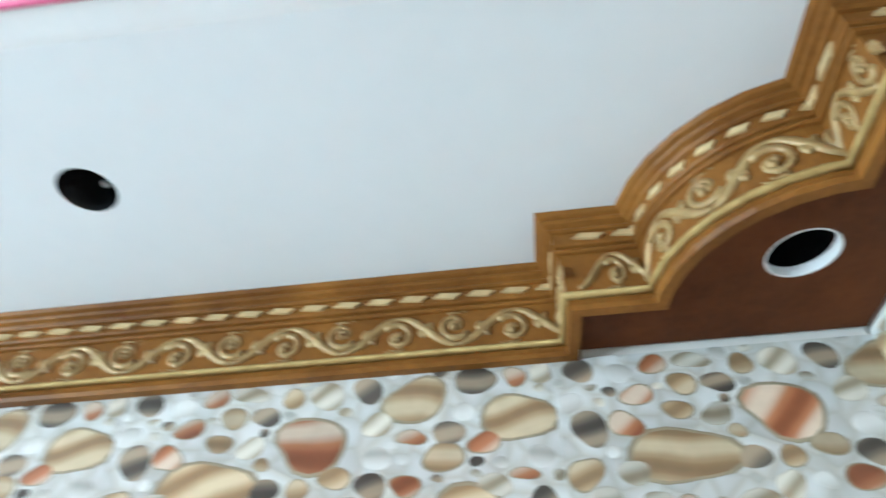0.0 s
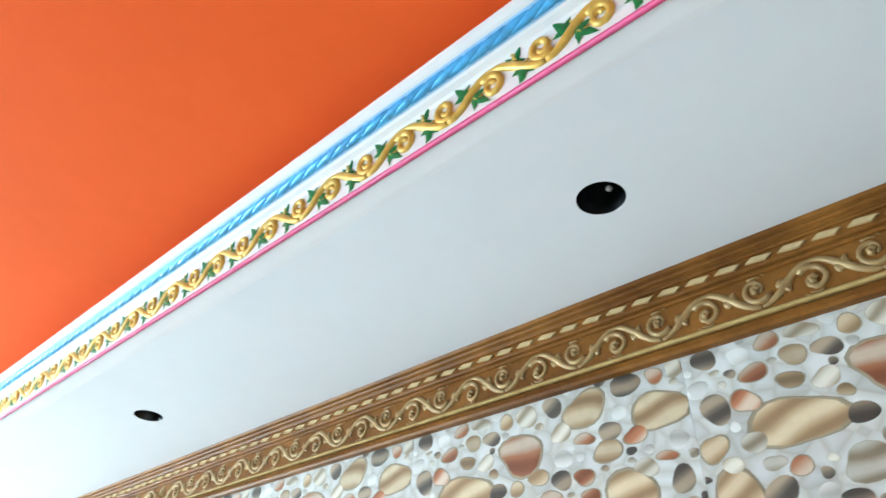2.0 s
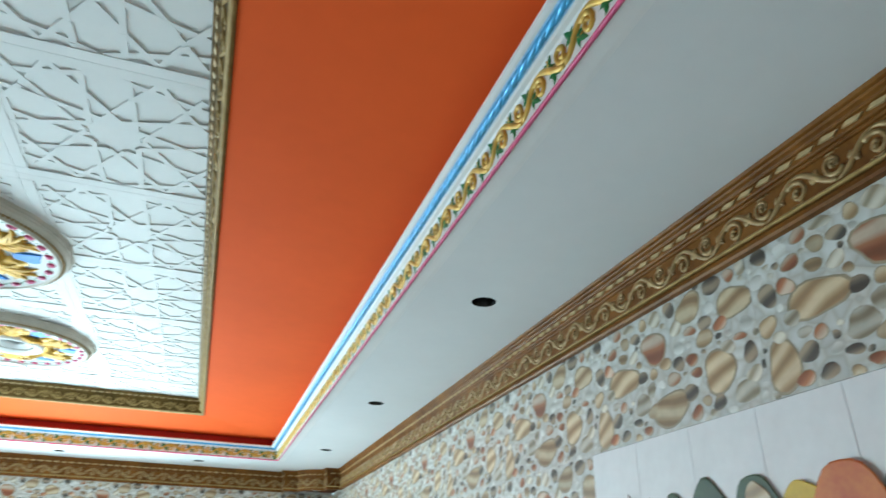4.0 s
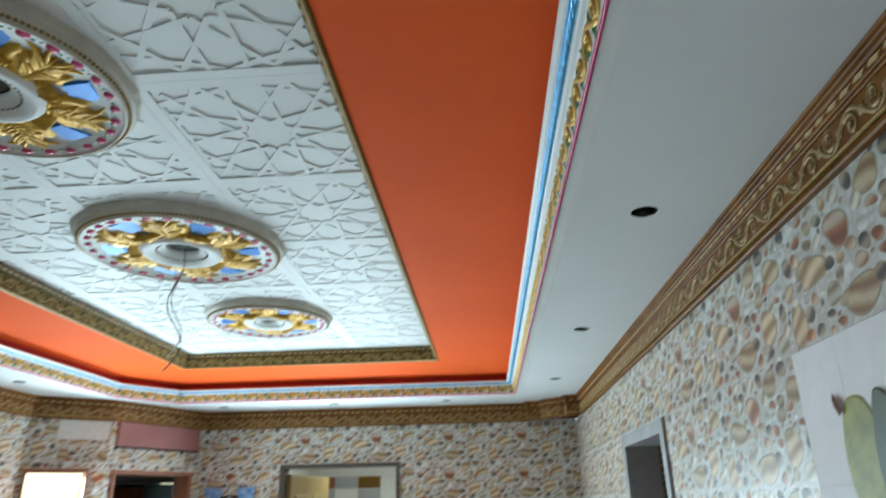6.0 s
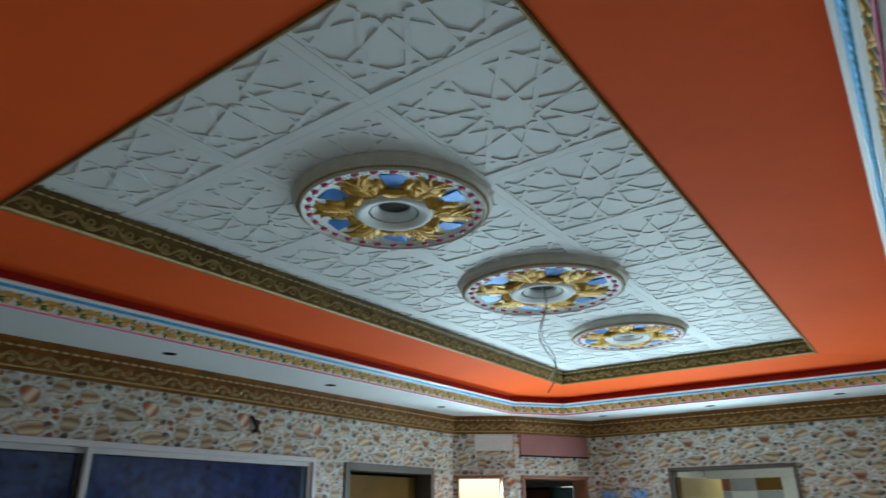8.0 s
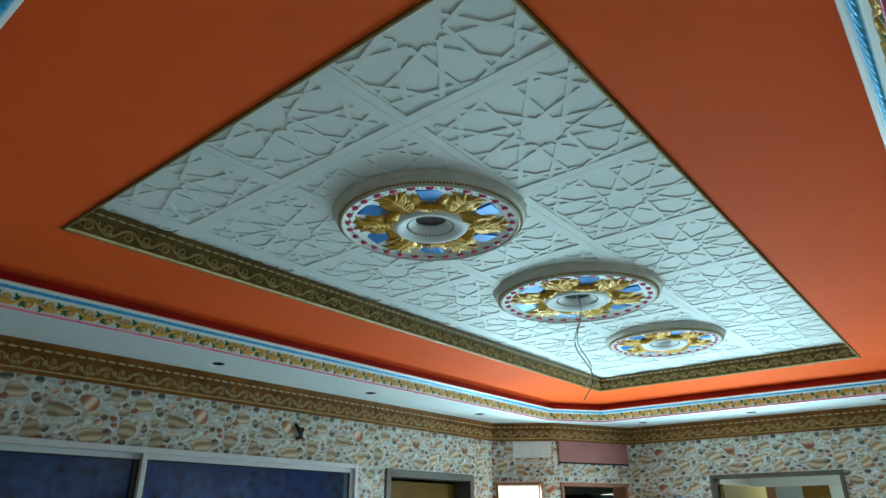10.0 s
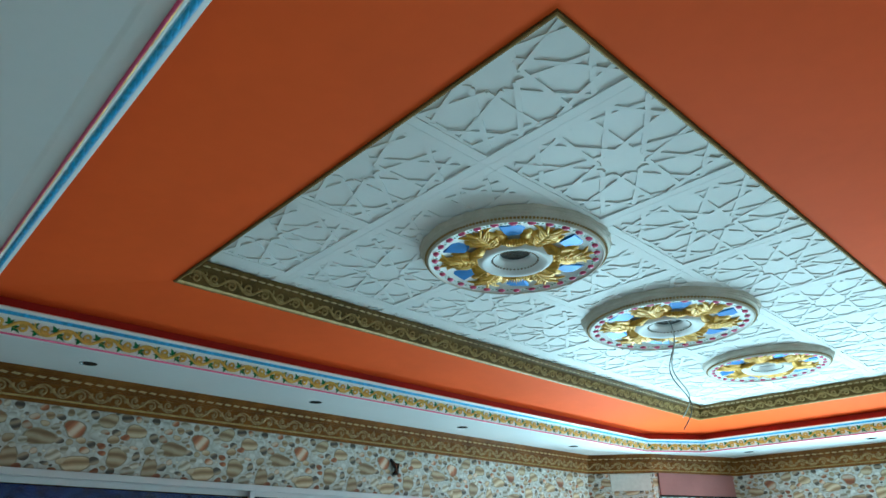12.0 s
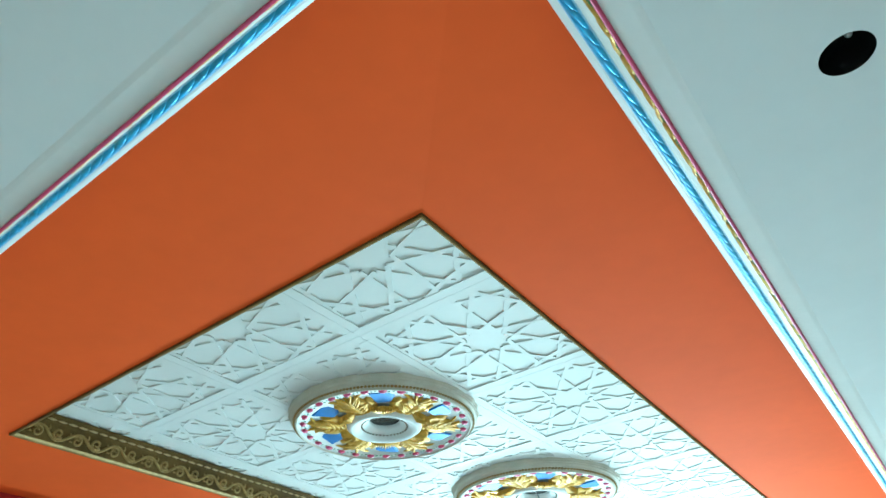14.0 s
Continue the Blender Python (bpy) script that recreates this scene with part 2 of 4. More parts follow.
def box_bm(x0, y0, z0, x1, y1, z1, bm=None, bevel=0.0):
    bm = bm or bmesh.new()
    r = bmesh.ops.create_cube(bm, size=1, matrix=Matrix.Translation(((x0 + x1) / 2, (y0 + y1) / 2, (z0 + z1) / 2)) @ Matrix.Diagonal((x1 - x0, y1 - y0, z1 - z0, 1)))
    if bevel:
        es = {e for v in r["verts"] for e in v.link_edges}
        bmesh.ops.bevel(bm, geom=list(es), offset=bevel, segments=2, affect="EDGES", profile=0.5)
    return bm


def thing(name, label, category, m=None, group="", kind=""):
    ob = new(name)
    if m is not None:
        ob.matrix_world = m
    return tagged(ob, label, category, group, kind)


def offsets(path, closed):
    """Mitred inward normals (to the left of the way) of a plan line."""
    n, out = len(path), []
    for i, p in enumerate(path):
        segs = []
        for a, b in ((i - 1, i), (i, i + 1)):
            if closed or (a >= 0 and b < n):
                d = Vector(path[b % n]) - Vector(path[a % n])
                d.normalize()
                segs.append(Vector((-d.y, d.x)))
        v = sum(segs, Vector((0, 0)))
        v.normalize()
        out.append(v / max(0.3, v.dot(segs[0])))
    return out


def sweep(path, profile, closed=True, close_profile=True, bm=None):
    """A moulding: profile points (inward, height) carried along a plan line with mitred corners."""
    bm = bm or bmesh.new()
    normals = offsets(path, closed)
    rings = [[bm.verts.new((p[0] + o.x * u, p[1] + o.y * u, z)) for u, z in profile] for p, o in zip(path, normals)]
    n, k = len(rings), len(profile)
    for i in range(n if closed else n - 1):
        a, b = rings[i], rings[(i + 1) % n]
        for j in range(k if close_profile else k - 1):
            bm.faces.new((a[j], b[j], b[(j + 1) % k], a[(j + 1) % k]))
    if not closed and close_profile:
        bm.faces.new(rings[0]), bm.faces.new(rings[-1][::-1])
    bmesh.ops.recalc_face_normals(bm, faces=bm.faces)
    return bm


def prism(outline, z0, z1, holes=(), bm=None):
    """A flat slab with the given plan outline and holes."""
    bm = bm or bmesh.new()
    edges = []
    for loop in (outline, *holes):
        vs = [bm.verts.new((x, y, z0)) for x, y in loop]
        edges += [bm.edges.new((vs[i], vs[(i + 1) % len(vs)])) for i in range(len(vs))]
    faces = [g for g in bmesh.ops.triangle_fill(bm, use_beauty=True, use_dissolve=False, edges=edges)["geom"] if isinstance(g, bmesh.types.BMFace)]
    ext = bmesh.ops.extrude_face_region(bm, geom=faces)
    bmesh.ops.translate(bm, verts=[g for g in ext["geom"] if isinstance(g, bmesh.types.BMVert)], vec=(0, 0, z1 - z0))
    bmesh.ops.recalc_face_normals(bm, faces=bm.faces)
    return bm


def ring_pts(x, y, r, n=28):
    return [(x + r * math.cos(2 * math.pi * i / n), y + r * math.sin(2 * math.pi * i / n)) for i in range(n)]


def lathe(profile, n=64, bm=None, close=False):
    """Turned about z: profile points (radius, height)."""
    bm = bm or bmesh.new()
    rings = [[bm.verts.new((r * math.cos(2 * math.pi * i / n), r * math.sin(2 * math.pi * i / n), z)) for i in range(n)] for r, z in profile]
    for a, b in zip(rings, rings[1:] + (rings[:1] if close else [])):
        for i in range(n):
            bm.faces.new((a[i], a[(i + 1) % n], b[(i + 1) % n], b[i]))
    bmesh.ops.recalc_face_normals(bm, faces=bm.faces)
    return bm


def strand(points, radii, sides=5, flat=1.0, bm=None):
    """A half-round strand in the local x-y plane that rises along z; flat squashes its height."""
    bm = bm or bmesh.new()
    rings = []
    for i, p in enumerate(points):
        a, b = Vector(points[max(0, i - 1)]), Vector(points[min(len(points) - 1, i + 1)])
        d = (b - a).normalized()
        s = Vector((-d.y, d.x))
        r = radii(i / (len(points) - 1)) if callable(radii) else radii
        rings.append([bm.verts.new((p[0] + s.x * r * math.cos(math.pi * k / (sides - 1)), p[1] + s.y * r * math.cos(math.pi * k / (sides - 1)), flat * r * math.sin(math.pi * k / (sides - 1)))) for k in range(sides)])
    for a, b in zip(rings, rings[1:]):
        for k in range(sides - 1):
            bm.faces.new((a[k], a[k + 1], b[k + 1], b[k]))
    bm.faces.new(rings[0][::-1]), bm.faces.new(rings[-1])
    return bm


def tube(points, r, sides=6, bm=None):
    bm = bm or bmesh.new()
    pts, rings = [Vector(p) for p in points], []
    for i, p in enumerate(pts):
        d = (pts[min(len(pts) - 1, i + 1)] - pts[max(0, i - 1)]).normalized()
        q = d.to_track_quat("Z", "Y")
        rings.append([bm.verts.new(p + q @ Vector((r * math.cos(2 * math.pi * k / sides), r * math.sin(2 * math.pi * k / sides), 0))) for k in range(sides)])
    for a, b in zip(rings, rings[1:]):
        for k in range(sides):
            bm.faces.new((a[k], a[(k + 1) % sides], b[(k + 1) % sides], b[k]))
    return bm


def along(path, closed, step, start=0.0):
    """Even places along a plan line: point, direction and inward normal; pieces next to corners keep clear."""
    n = len(path)
    for i in range(n if closed else n - 1):
        a, b = Vector(path[i]), Vector(path[(i + 1) % n])
        d = b - a
        k = round(d.length / step)
        if k < 1:
            continue
        d.normalize()
        for j in range(k):
            s = (b - a).length * (j + 0.5) / k
            yield a + d * s, d, Vector((-d.y, d.x)), (b - a).length / k / step

# ---- large structure ----
XR, XL, YN, YF = 2.11, -2.11, -1.19, 5.48
ZB, ZO, ZT = 2.525, 2.702, 2.80  # white border, orange field, tiled panel
FACE_A, FACE_B, FACE_C = (-2.11, 4.27), (-1.66, 4.62), (-1.27, 5.48)
T = 0.16


def plan_wall(name, a, b, openings, label, top=2.75, bottom=0.0, material="plaster", setback=0.008):
    """A wall whose inner face runs from a to b (room on the left); openings are (from, to, bottom, top) along it."""
    a, b = Vector(a), Vector(b)
    d = (b - a).normalized()
    length = (b - a).length
    m = Matrix(((d.x, d.y, 0, a.x), (d.y, -d.x, 0, a.y), (0, 0, 1, 0), (0, 0, 0, 1)))
    bm, s = bmesh.new(), 0.0
    for s0, s1, z0, z1 in sorted(openings):
        if s0 > s:
            box_bm(s, setback, bottom, s0, T, top, bm)
        if z0 > bottom:
            box_bm(s0, setback, bottom, s1, T, z0, bm)
        box_bm(s0, setback, z1, s1, T, top, bm)
        s = s1
    if s < length:
        box_bm(s, setback, bottom, length, T, top, bm)
    bmesh.ops.recalc_face_normals(bm, faces=bm.faces)
    ob = part(name, bm, material)
    ob.matrix_world = m
    ob.data.flip_normals() if m.determinant() < 0 else None
    return tagged(ob, label, "wall", kind="structure"), m


# inner faces run counter-clockwise: near, right, far, corner faces, left
wall_near, m_near = plan_wall("wall_near", (XL - T, YN), (XR + T, YN), [], "end wall clad in pebble-print tiles")
wall_right, m_right = plan_wall("wall_right", (XR, YN), (XR, YF), [(3.75, 4.69, 0, 2.05)], "wall clad in glossy pebble-print tiles with a doorway")
wall_far, m_far = plan_wall("wall_far", (XR, YF), FACE_C, [(1.58, 2.65, 0, 2.05)], "end wall clad in pebble-print tiles with a doorway")
wall_corner, m_corner = plan_wall("wall_corner", FACE_C, FACE_B, [(0.10, 0.88, 0, 2.0)], "short slanting wall over the passage opening")
wall_entry, m_entry = plan_wall("wall_entry", FACE_B, FACE_A, [(0.11, 0.54, 0, 2.0)], "short slanting wall with the open outer door")
wall_left, m_left = plan_wall("wall_left", FACE_A, (XL, YN), [(0.30, 1.41, 0, 2.05), (1.71, 4.92, 0.9, 2.065)], "wall clad in pebble-print tiles with a window and a doorway")

floor_ob = part("floor", prism([(-4.5, -2), (4, -2), (4, 9), (-4.5, 9)], -0.1, 0.0), "floor")
tagged(floor_ob, "pale polished floor tiles of the room", "floor", kind="structure")
roof = part("ceiling_slab", prism([(-2.3, -1.4), (2.3, -1.4), (2.3, 5.7), (-2.3, 5.7)], 2.86, 2.98), "plaster")
tagged(roof, "concrete slab above the false ceiling", "ceiling", kind="structure")

# white border of the false ceiling with the round lamp cut-outs
DOWN = [(1.822, -0.115), (1.822, 1.36), (1.822, 2.80), (1.822, 4.24), (-1.83, -0.115), (-1.83, 1.157), (-1.83, 2.395), (-1.83, 3.71), (-0.98, 5.16), (0.0, 5.16), (0.98, 5.16)]
TRAY = [(-1.566, -0.715), (1.566, -0.715), (1.566, 4.85), (-1.24, 4.85), (-1.566, 4.40)]
ROOM = [(XL - 0.02, YN - 0.02), (XR + 0.02, YN - 0.02), (XR + 0.02, YF + 0.02), (-1.29, YF + 0.02), (-1.69, 4.62), (XL - 0.02, 4.29)]
border = part("ceiling_border", prism(ROOM, ZB, ZB + 0.014, [TRAY] + [ring_pts(x, y, 0.0405) for x, y in DOWN]), "white_ceiling")
tagged(border, "smooth white painted gypsum ceiling border with round cut-outs", "ceiling", kind="structure")


def grown(path, d):
    return [(p[0] - o.x * d, p[1] - o.y * d) for p, o in zip(path, offsets(path, True))]


PANEL = [(-0.978, -0.078), (0.972, -0.078), (0.972, 4.305), (-0.978, 4.305)]
orange = prism(grown(TRAY, 0.02), ZO, ZO + 0.014, [PANEL])
for v in orange.verts:
    if abs(v.co.x) > 1.1 or not -0.3 < v.co.y < 4.5:
        v.co.z -= 0.030  # the field rises gently from the tray to the panel
tagged(part("ceiling_field", orange, "orange"), "matt orange painted ceiling field inside the tray", "ceiling", kind="structure")
tagged(part("ceiling_upstand", sweep(TRAY, [(-0.004, ZB + 0.014), (0.011, ZB + 0.014), (0.011, ZO - 0.030), (-0.004, ZO - 0.030)]), "red_cove"), "crimson painted upstand between moulding and orange field", "ceiling", kind="structure")


# ---- tiled ceiling panel: moulded gypsum tiles with a ten-pointed star strapwork ----
def strap(bm, a, b, w, z, h):
    a, b = Vector(a), Vector(b)
    d = b - a
    if d.length < 0.004:
        return
    d.normalize()
    s = Vector((-d.y, d.x)) * w / 2
    t = s * 0.93
    lo = [bm.verts.new((*(p + q), z)) for p, q in ((a, s), (a, -s), (b, -s), (b, s))]
    hi = [bm.verts.new((*(p + q), z - h)) for p, q in ((a, t), (a, -t), (b, -t), (b, t))]
    bm.faces.new(hi)
    for i in range(4):
        bm.faces.new((lo[i], lo[(i + 1) % 4], hi[(i + 1) % 4], hi[i]))


def star_segments():
    """Strap lines of one tile about its middle: crossing lines that make a ten-pointed star, ten kites and ten petals, then run on to the tile's frame."""
    segs = []
    for k in range(10):
        a = radians(18 + 36 * k)
        c, s = math.cos(a), math.sin(a)
        at = lambda u, v: Vector((c * u - s * v, s * u + c * v))
        for side in (-1, 1):
            notch, knot, shoulder, tip = at(0.070, -0.0227 * side), at(0.178, 0.0578 * side), at(0.249, 0.0545 * side), at(0.271, 0)
            segs += [(notch, knot), (knot, shoulder), (at(0.241, 0.0783 * side), tip), (tip, tip.lerp(shoulder, -1.9))]
            segs.append((shoulder, shoulder + (shoulder - knot) * 1.2))
    return segs


def clipped(a, b, x0, x1, y0, y1):
    """The stretch of a line inside a rectangle, or None."""
    t0, t1, d = 0.0, 1.0, b - a
    for p, q in ((-d.x, a.x - x0), (d.x, x1 - a.x), (-d.y, a.y - y0), (d.y, y1 - a.y)):
        if abs(p) < 1e-9:
            if q < 0:
                return None
        elif p < 0:
            t0 = max(t0, q / p)
        else:
            t1 = min(t1, q / p)
    return (a + d * t0, a + d * t1) if t1 - t0 > 1e-3 else None


panel = bmesh.new()
SEGS = star_segments()
PX0, PX1, PY0, PY1, TS, EDGE, DEEP = -0.93, 0.93, -0.03, 4.26, 0.602, 0.264, 0.0058
for i in range(4):
    for j in range(8):
        cx, cy = 0.668 - i * TS, 0.053 + j * TS
        x0, x1 = max(PX0, cx - TS / 2), min(PX1, cx + TS / 2)
        y0, y1 = max(PY0, cy - TS / 2), min(PY1, cy + TS / 2)
        if y1 - y0 < 0.02 or x1 - x0 < 0.02:
            continue
        g = 0.0004
        box_bm(x0 + g, y0 + g, ZT + DEEP, x1 - g, y1 - g, ZT + 0.02, panel)
        # raised flat frame of the tile
        for u0, u1, v0, v1 in ((-TS / 2, TS / 2, -TS / 2, -EDGE), (-TS / 2, TS / 2, EDGE, TS / 2), (-TS / 2, -EDGE, -EDGE, EDGE), (EDGE, TS / 2, -EDGE, EDGE)):
            q0, q1, r0, r1 = max(x0, cx + u0) + g, min(x1, cx + u1) - g, max(y0, cy + v0) + g, min(y1, cy + v1) - g
            if q1 - q0 > 0.004 and r1 - r0 > 0.004:
                box_bm(q0, r0, ZT, q1, r1, ZT + DEEP + 0.002, panel)
        for q, (a, b) in enumerate(SEGS):
            cut = clipped(a + Vector((cx, cy)), b + Vector((cx, cy)), max(x0, cx - EDGE - 0.004), min(x1, cx + EDGE + 0.004), max(y0, cy - EDGE - 0.004), min(y1, cy + EDGE + 0.004))
            if cut:
                strap(panel, *cut, 0.0185, ZT + DEEP + 0.001, DEEP - 0.0004 * (q % 7) / 2)
bmesh.ops.recalc_face_normals(panel, faces=panel.faces)
tagged(part("ceiling_panel", panel, "gypsum"), "white gypsum ceiling tiles with raised star strapwork", "ceiling", kind="structure")


# ---- mouldings ----
def placed(p, d, n, u, z, du, dz, stretch=1.0):
    """The pose of an ornament on a moulding's face: local x along it, y up the face, z out of it."""
    f = Vector((n.x * du, n.y * du, dz)).normalized()
    x = Vector((-d.x, -d.y, 0))
    o = x.cross(f)
    m = Matrix(((x.x, f.x, o.x, p.x + n.x * u), (x.y, f.y, o.y, p.y + n.y * u), (x.z, f.z, o.z, z), (0, 0, 0, 1)))
    return m @ Matrix.Diagonal((stretch, 1, 1, 1))


def joined(name, template, poses, material, parent, label="", smooth=True):
    """Many alike small pieces as one mesh."""
    co = np.array([v.co for v in template.verts])
    template.verts.index_update()
    fs = [[v.index for v in f.verts] for f in template.faces]
    template.free()
    verts, faces = [], []
    for k, m in enumerate(poses):
        a = np.array(m)
        verts += (co @ a[:3, :3].T + a[:3, 3]).tolist()
        faces += [[i + k * len(co) for i in f] for f in fs]
    me = bpy.data.meshes.new(name)
    me.from_pydata(verts, [], faces)
    me.materials.append(M[material])
    if smooth:
        me.shade_smooth()
    ob = new(name, me)
    ob.parent = parent
    return tagged(ob, label, kind="stuff")


def bead_bm(length, r, h):
    bm = bmesh.new()
    bmesh.ops.create_uvsphere(bm, u_segments=8, v_segments=5, radius=1, matrix=Matrix.Diagonal((length / 2, r, h, 1)))
    return bm


def curl(cx, cy, r, a0, turns, sign):
    """A spiral that winds in about (cx, cy)."""
    return [(cx + r * (1 - 0.72 * t) * math.cos(a0 + sign * t * turns * 2 * math.pi), cy + r * (1 - 0.72 * t) * math.sin(a0 + sign * t * turns * 2 * math.pi)) for t in [i / 14 for i in range(15)]]


def scroll_bm(period, height, w, leafy=0):
    """One period of a running scroll: a waving stem with a curl in each bay, small tendrils and side leaves."""
    bm, h = bmesh.new(), height / 2
    stem = [(period * (i / 24 - 0.5), 0.80 * h * math.sin(2 * math.pi * (i / 24 - 0.25))) for i in range(25)]
    strand(stem, lambda t: w * (0.8 + 0.5 * abs(math.sin(2 * math.pi * t))), 6, 0.9, bm)
    for cx, cy, a0 in ((0.0, -0.18 * h, 2.5), (0.5 * period, 0.18 * h, 2.5 + math.pi)):
        q = cx if cx == 0 else cx - 0.001
        strand(curl(q - 0.012 * period, cy, 0.78 * h, a0, 1.35, -1), lambda t: w * (1.15 - 0.35 * t), 6, 0.95, bm)
        if leafy:
            strand([(q - 0.012 * period + 0.2 * h * math.cos(k), cy + 0.2 * h * math.sin(k)) for k in (0, 1.2, 2.4, 3.6, 4.8)], w * 0.8, 5, 1.3, bm)
    for x, y, a in ((-0.23 * period, 0.1 * h, 0.9), (-0.20 * period, -0.3 * h, -0.9), (0.27 * period, -0.1 * h, -0.6), (0.23 * period, 0.45 * h, 0.9)):
        l = 0.62 * h
        strand([(x + l * t * math.cos(a + 0.9 * t), y + l * t * math.sin(a + 0.9 * t)) for t in (0, 0.35, 0.7, 1)], lambda t: w * (1.05 - 0.7 * t), 5, 0.7, bm)
    for k in range(leafy):
        x = period * ((k + 0.5) / leafy - 0.5)
        y = 0.80 * h * math.sin(2 * math.pi * (x / period + 0.25))
        side = 1 if k % 2 else -1
        a, l = side * 1.0 + (0.5 if y < 0 else -0.5), (0.5 + 0.25 * (k % 3) / 2) * h
        strand([(x + l * t * math.cos(a + side * 0.7 * t), max(-h, min(h, y + l * t * math.sin(a + side * 0.7 * t)))) for t in (0, 0.35, 0.7, 1)], lambda t: w * (0.5 + 1.5 * t * (1 - t) * 2), 5, 0.6, bm)
    return bm


def dash_bm(length, r, h, slant):
    """A slim slanting bead with a rounded back."""
    bm = bmesh.new()
    rows = []
    for x, f in ((-0.5, 0.25), (-0.44, 0.8), (-0.3, 1.0), (0.3, 1.0), (0.44, 0.8), (0.5, 0.25)):
        rows.append([bm.verts.new((x * length + slant * c, r * f * c, h * f * s - 0.0006)) for c, s in ((-1, 0), (-0.7, 0.75), (0, 1), (0.7, 0.75), (1, 0))])
    for p, q in zip(rows, rows[1:]):
        for k in range(4):
            bm.faces.new((p[k], q[k], q[k + 1], p[k + 1]))
    bm.faces.new(rows[0]), bm.faces.new(rows[-1][::-1])
    return bm


def slab_bm(length, r, h, slant):
    """A flat slanting bar with softened edges."""
    bm = bmesh.new()
    rows = []
    for f, z in ((1.0, -0.0006), (0.97, 0.55 * h), (0.84, h)):
        e = (1 - f) * r
        rows.append([bm.verts.new((x * (length / 2 - e) + slant * y * f, y * r * f, z)) for x, y in ((-1, -1), (1, -1), (1, 1), (-1, 1))])
    for p, q in zip(rows, rows[1:]):
        for k in range(4):
            bm.faces.new((p[k], p[(k + 1) % 4], q[(k + 1) % 4], q[k]))
    bm.faces.new(rows[-1])
    return bm


def frond_scroll_bm(period, height, w):
    """One period of a leafy running scroll: an S-stem, two curls that end in a ball, fans of lobes where it branches and fine fronds inside the bends."""
    bm, h = bmesh.new(), height / 2
    stem = [(period * (i / 24 - 0.5), 0.78 * h * math.sin(2 * math.pi * (i / 24 - 0.25))) for i in range(25)]
    strand(stem, lambda t: w * (0.55 + 0.65 * abs(math.sin(2 * math.pi * t))), 6, 0.75, bm)
    for cx, cy, flip in ((-0.02 * period, -0.20 * h, 1), (0.48 * period, 0.20 * h, -1)):
        a0 = 2.5 if flip > 0 else 2.5 + math.pi
        strand(curl(cx, cy, 0.74 * h, a0, 1.05, -1), lambda t: w * (1.0 - 0.45 * t), 6, 0.85, bm)
        strand([(cx + 0.16 * h * math.cos(k), cy + 0.16 * h * math.sin(k)) for k in (0, 1.3, 2.6, 3.9, 5.2)], w * 0.85, 5, 1.3, bm)
        # fronds that follow the curl on its open side
        for k in range(3):
            r, b = (0.52 + 0.17 * k) * h, a0 - 3.4 - 0.25 * k
            strand([(cx + r * math.cos(b - 0.9 * t), cy + r * math.sin(b - 0.9 * t)) for t in (0, 0.35, 0.7, 1)], lambda t: w * 0.42 * (1 - 0.6 * t), 5, 0.9, bm)
        # fan of lobes where the next stem branches off
        for k in range(5):
            a, l = flip * (0.1 - 0.42 * k), (0.62 - 0.05 * k) * h
            x, y = cx + 0.20 * period, cy + flip * 0.30 * h
            pts = [(x + l * t * math.cos(a + flip * 0.5 * t), max(-0.98 * h, min(0.98 * h, y + l * t * math.sin(a + flip * 0.5 * t)))) for t in (0, 0.3, 0.6, 0.85, 1)]
            strand(pts, lambda t: w * (0.35 + 0.5 * math.sin(math.pi * min(1, 0.2 + 0.7 * t))), 5, 0.85, bm)
    bmesh.ops.recalc_face_normals(bm, faces=bm.faces)
    return bm


def leaves_bm(period, height, w):
    """Three-lobed leaves at the joints of a running scroll."""
    bm, h = bmesh.new(), height / 2
    for x, y, a in ((-0.27 * period, 0.30 * h, 1.9), (-0.24 * period, -0.15 * h, -1.0), (0.23 * period, 0.10 * h, 0.8), (0.26 * period, -0.25 * h, -1.2)):
        for k in (-0.6, 0.0, 0.6):
            l = (0.75 if k == 0 else 0.55) * h
            strand([(x + l * t * math.cos(a + k * (1 - 0.4 * t)), y + l * t * math.sin(a + k * (1 - 0.4 * t))) for t in (0, 0.3, 0.65, 1)], lambda t: w * (0.35 + 1.6 * t * (1 - t) * 1.6), 5, 0.55, bm)
    return bm


def pointed_leaves_bm(period, height):
    """Ragged ivy-like leaves with pointed lobes where the curls of a running scroll branch off."""
    bm, h = bmesh.new(), height / 2
    for x, y, a in ((-0.29 * period, 0.16 * h, 2.1), (-0.20 * period, -0.20 * h, -0.7), (0.21 * period, 0.16 * h, 1.0), (0.30 * period, -0.24 * h, -1.9)):
        top = bm.verts.new((x, y, 0.0042))
        rim = []
        for k, (da, l) in enumerate(((-1.45, 0.34), (-1.05, 0.72), (-0.6, 0.42), (-0.30, 0.62), (0.0, 1.12), (0.30, 0.62), (0.6, 0.42), (1.05, 0.72), (1.45, 0.34), (math.pi, 0.22))):
            px, py = x + l * h * math.cos(a + da), y + l * h * math.sin(a + da)
            rim.append(bm.verts.new((px, max(-1.05 * h, min(1.05 * h, py)), 0.0002 + 0.0016 * (k % 2 == 0))))
        for k in range(len(rim)):
            bm.faces.new((top, rim[k], rim[(k + 1) % len(rim)]))
    bmesh.ops.recalc_face_normals(bm, faces=bm.faces)
    return bm


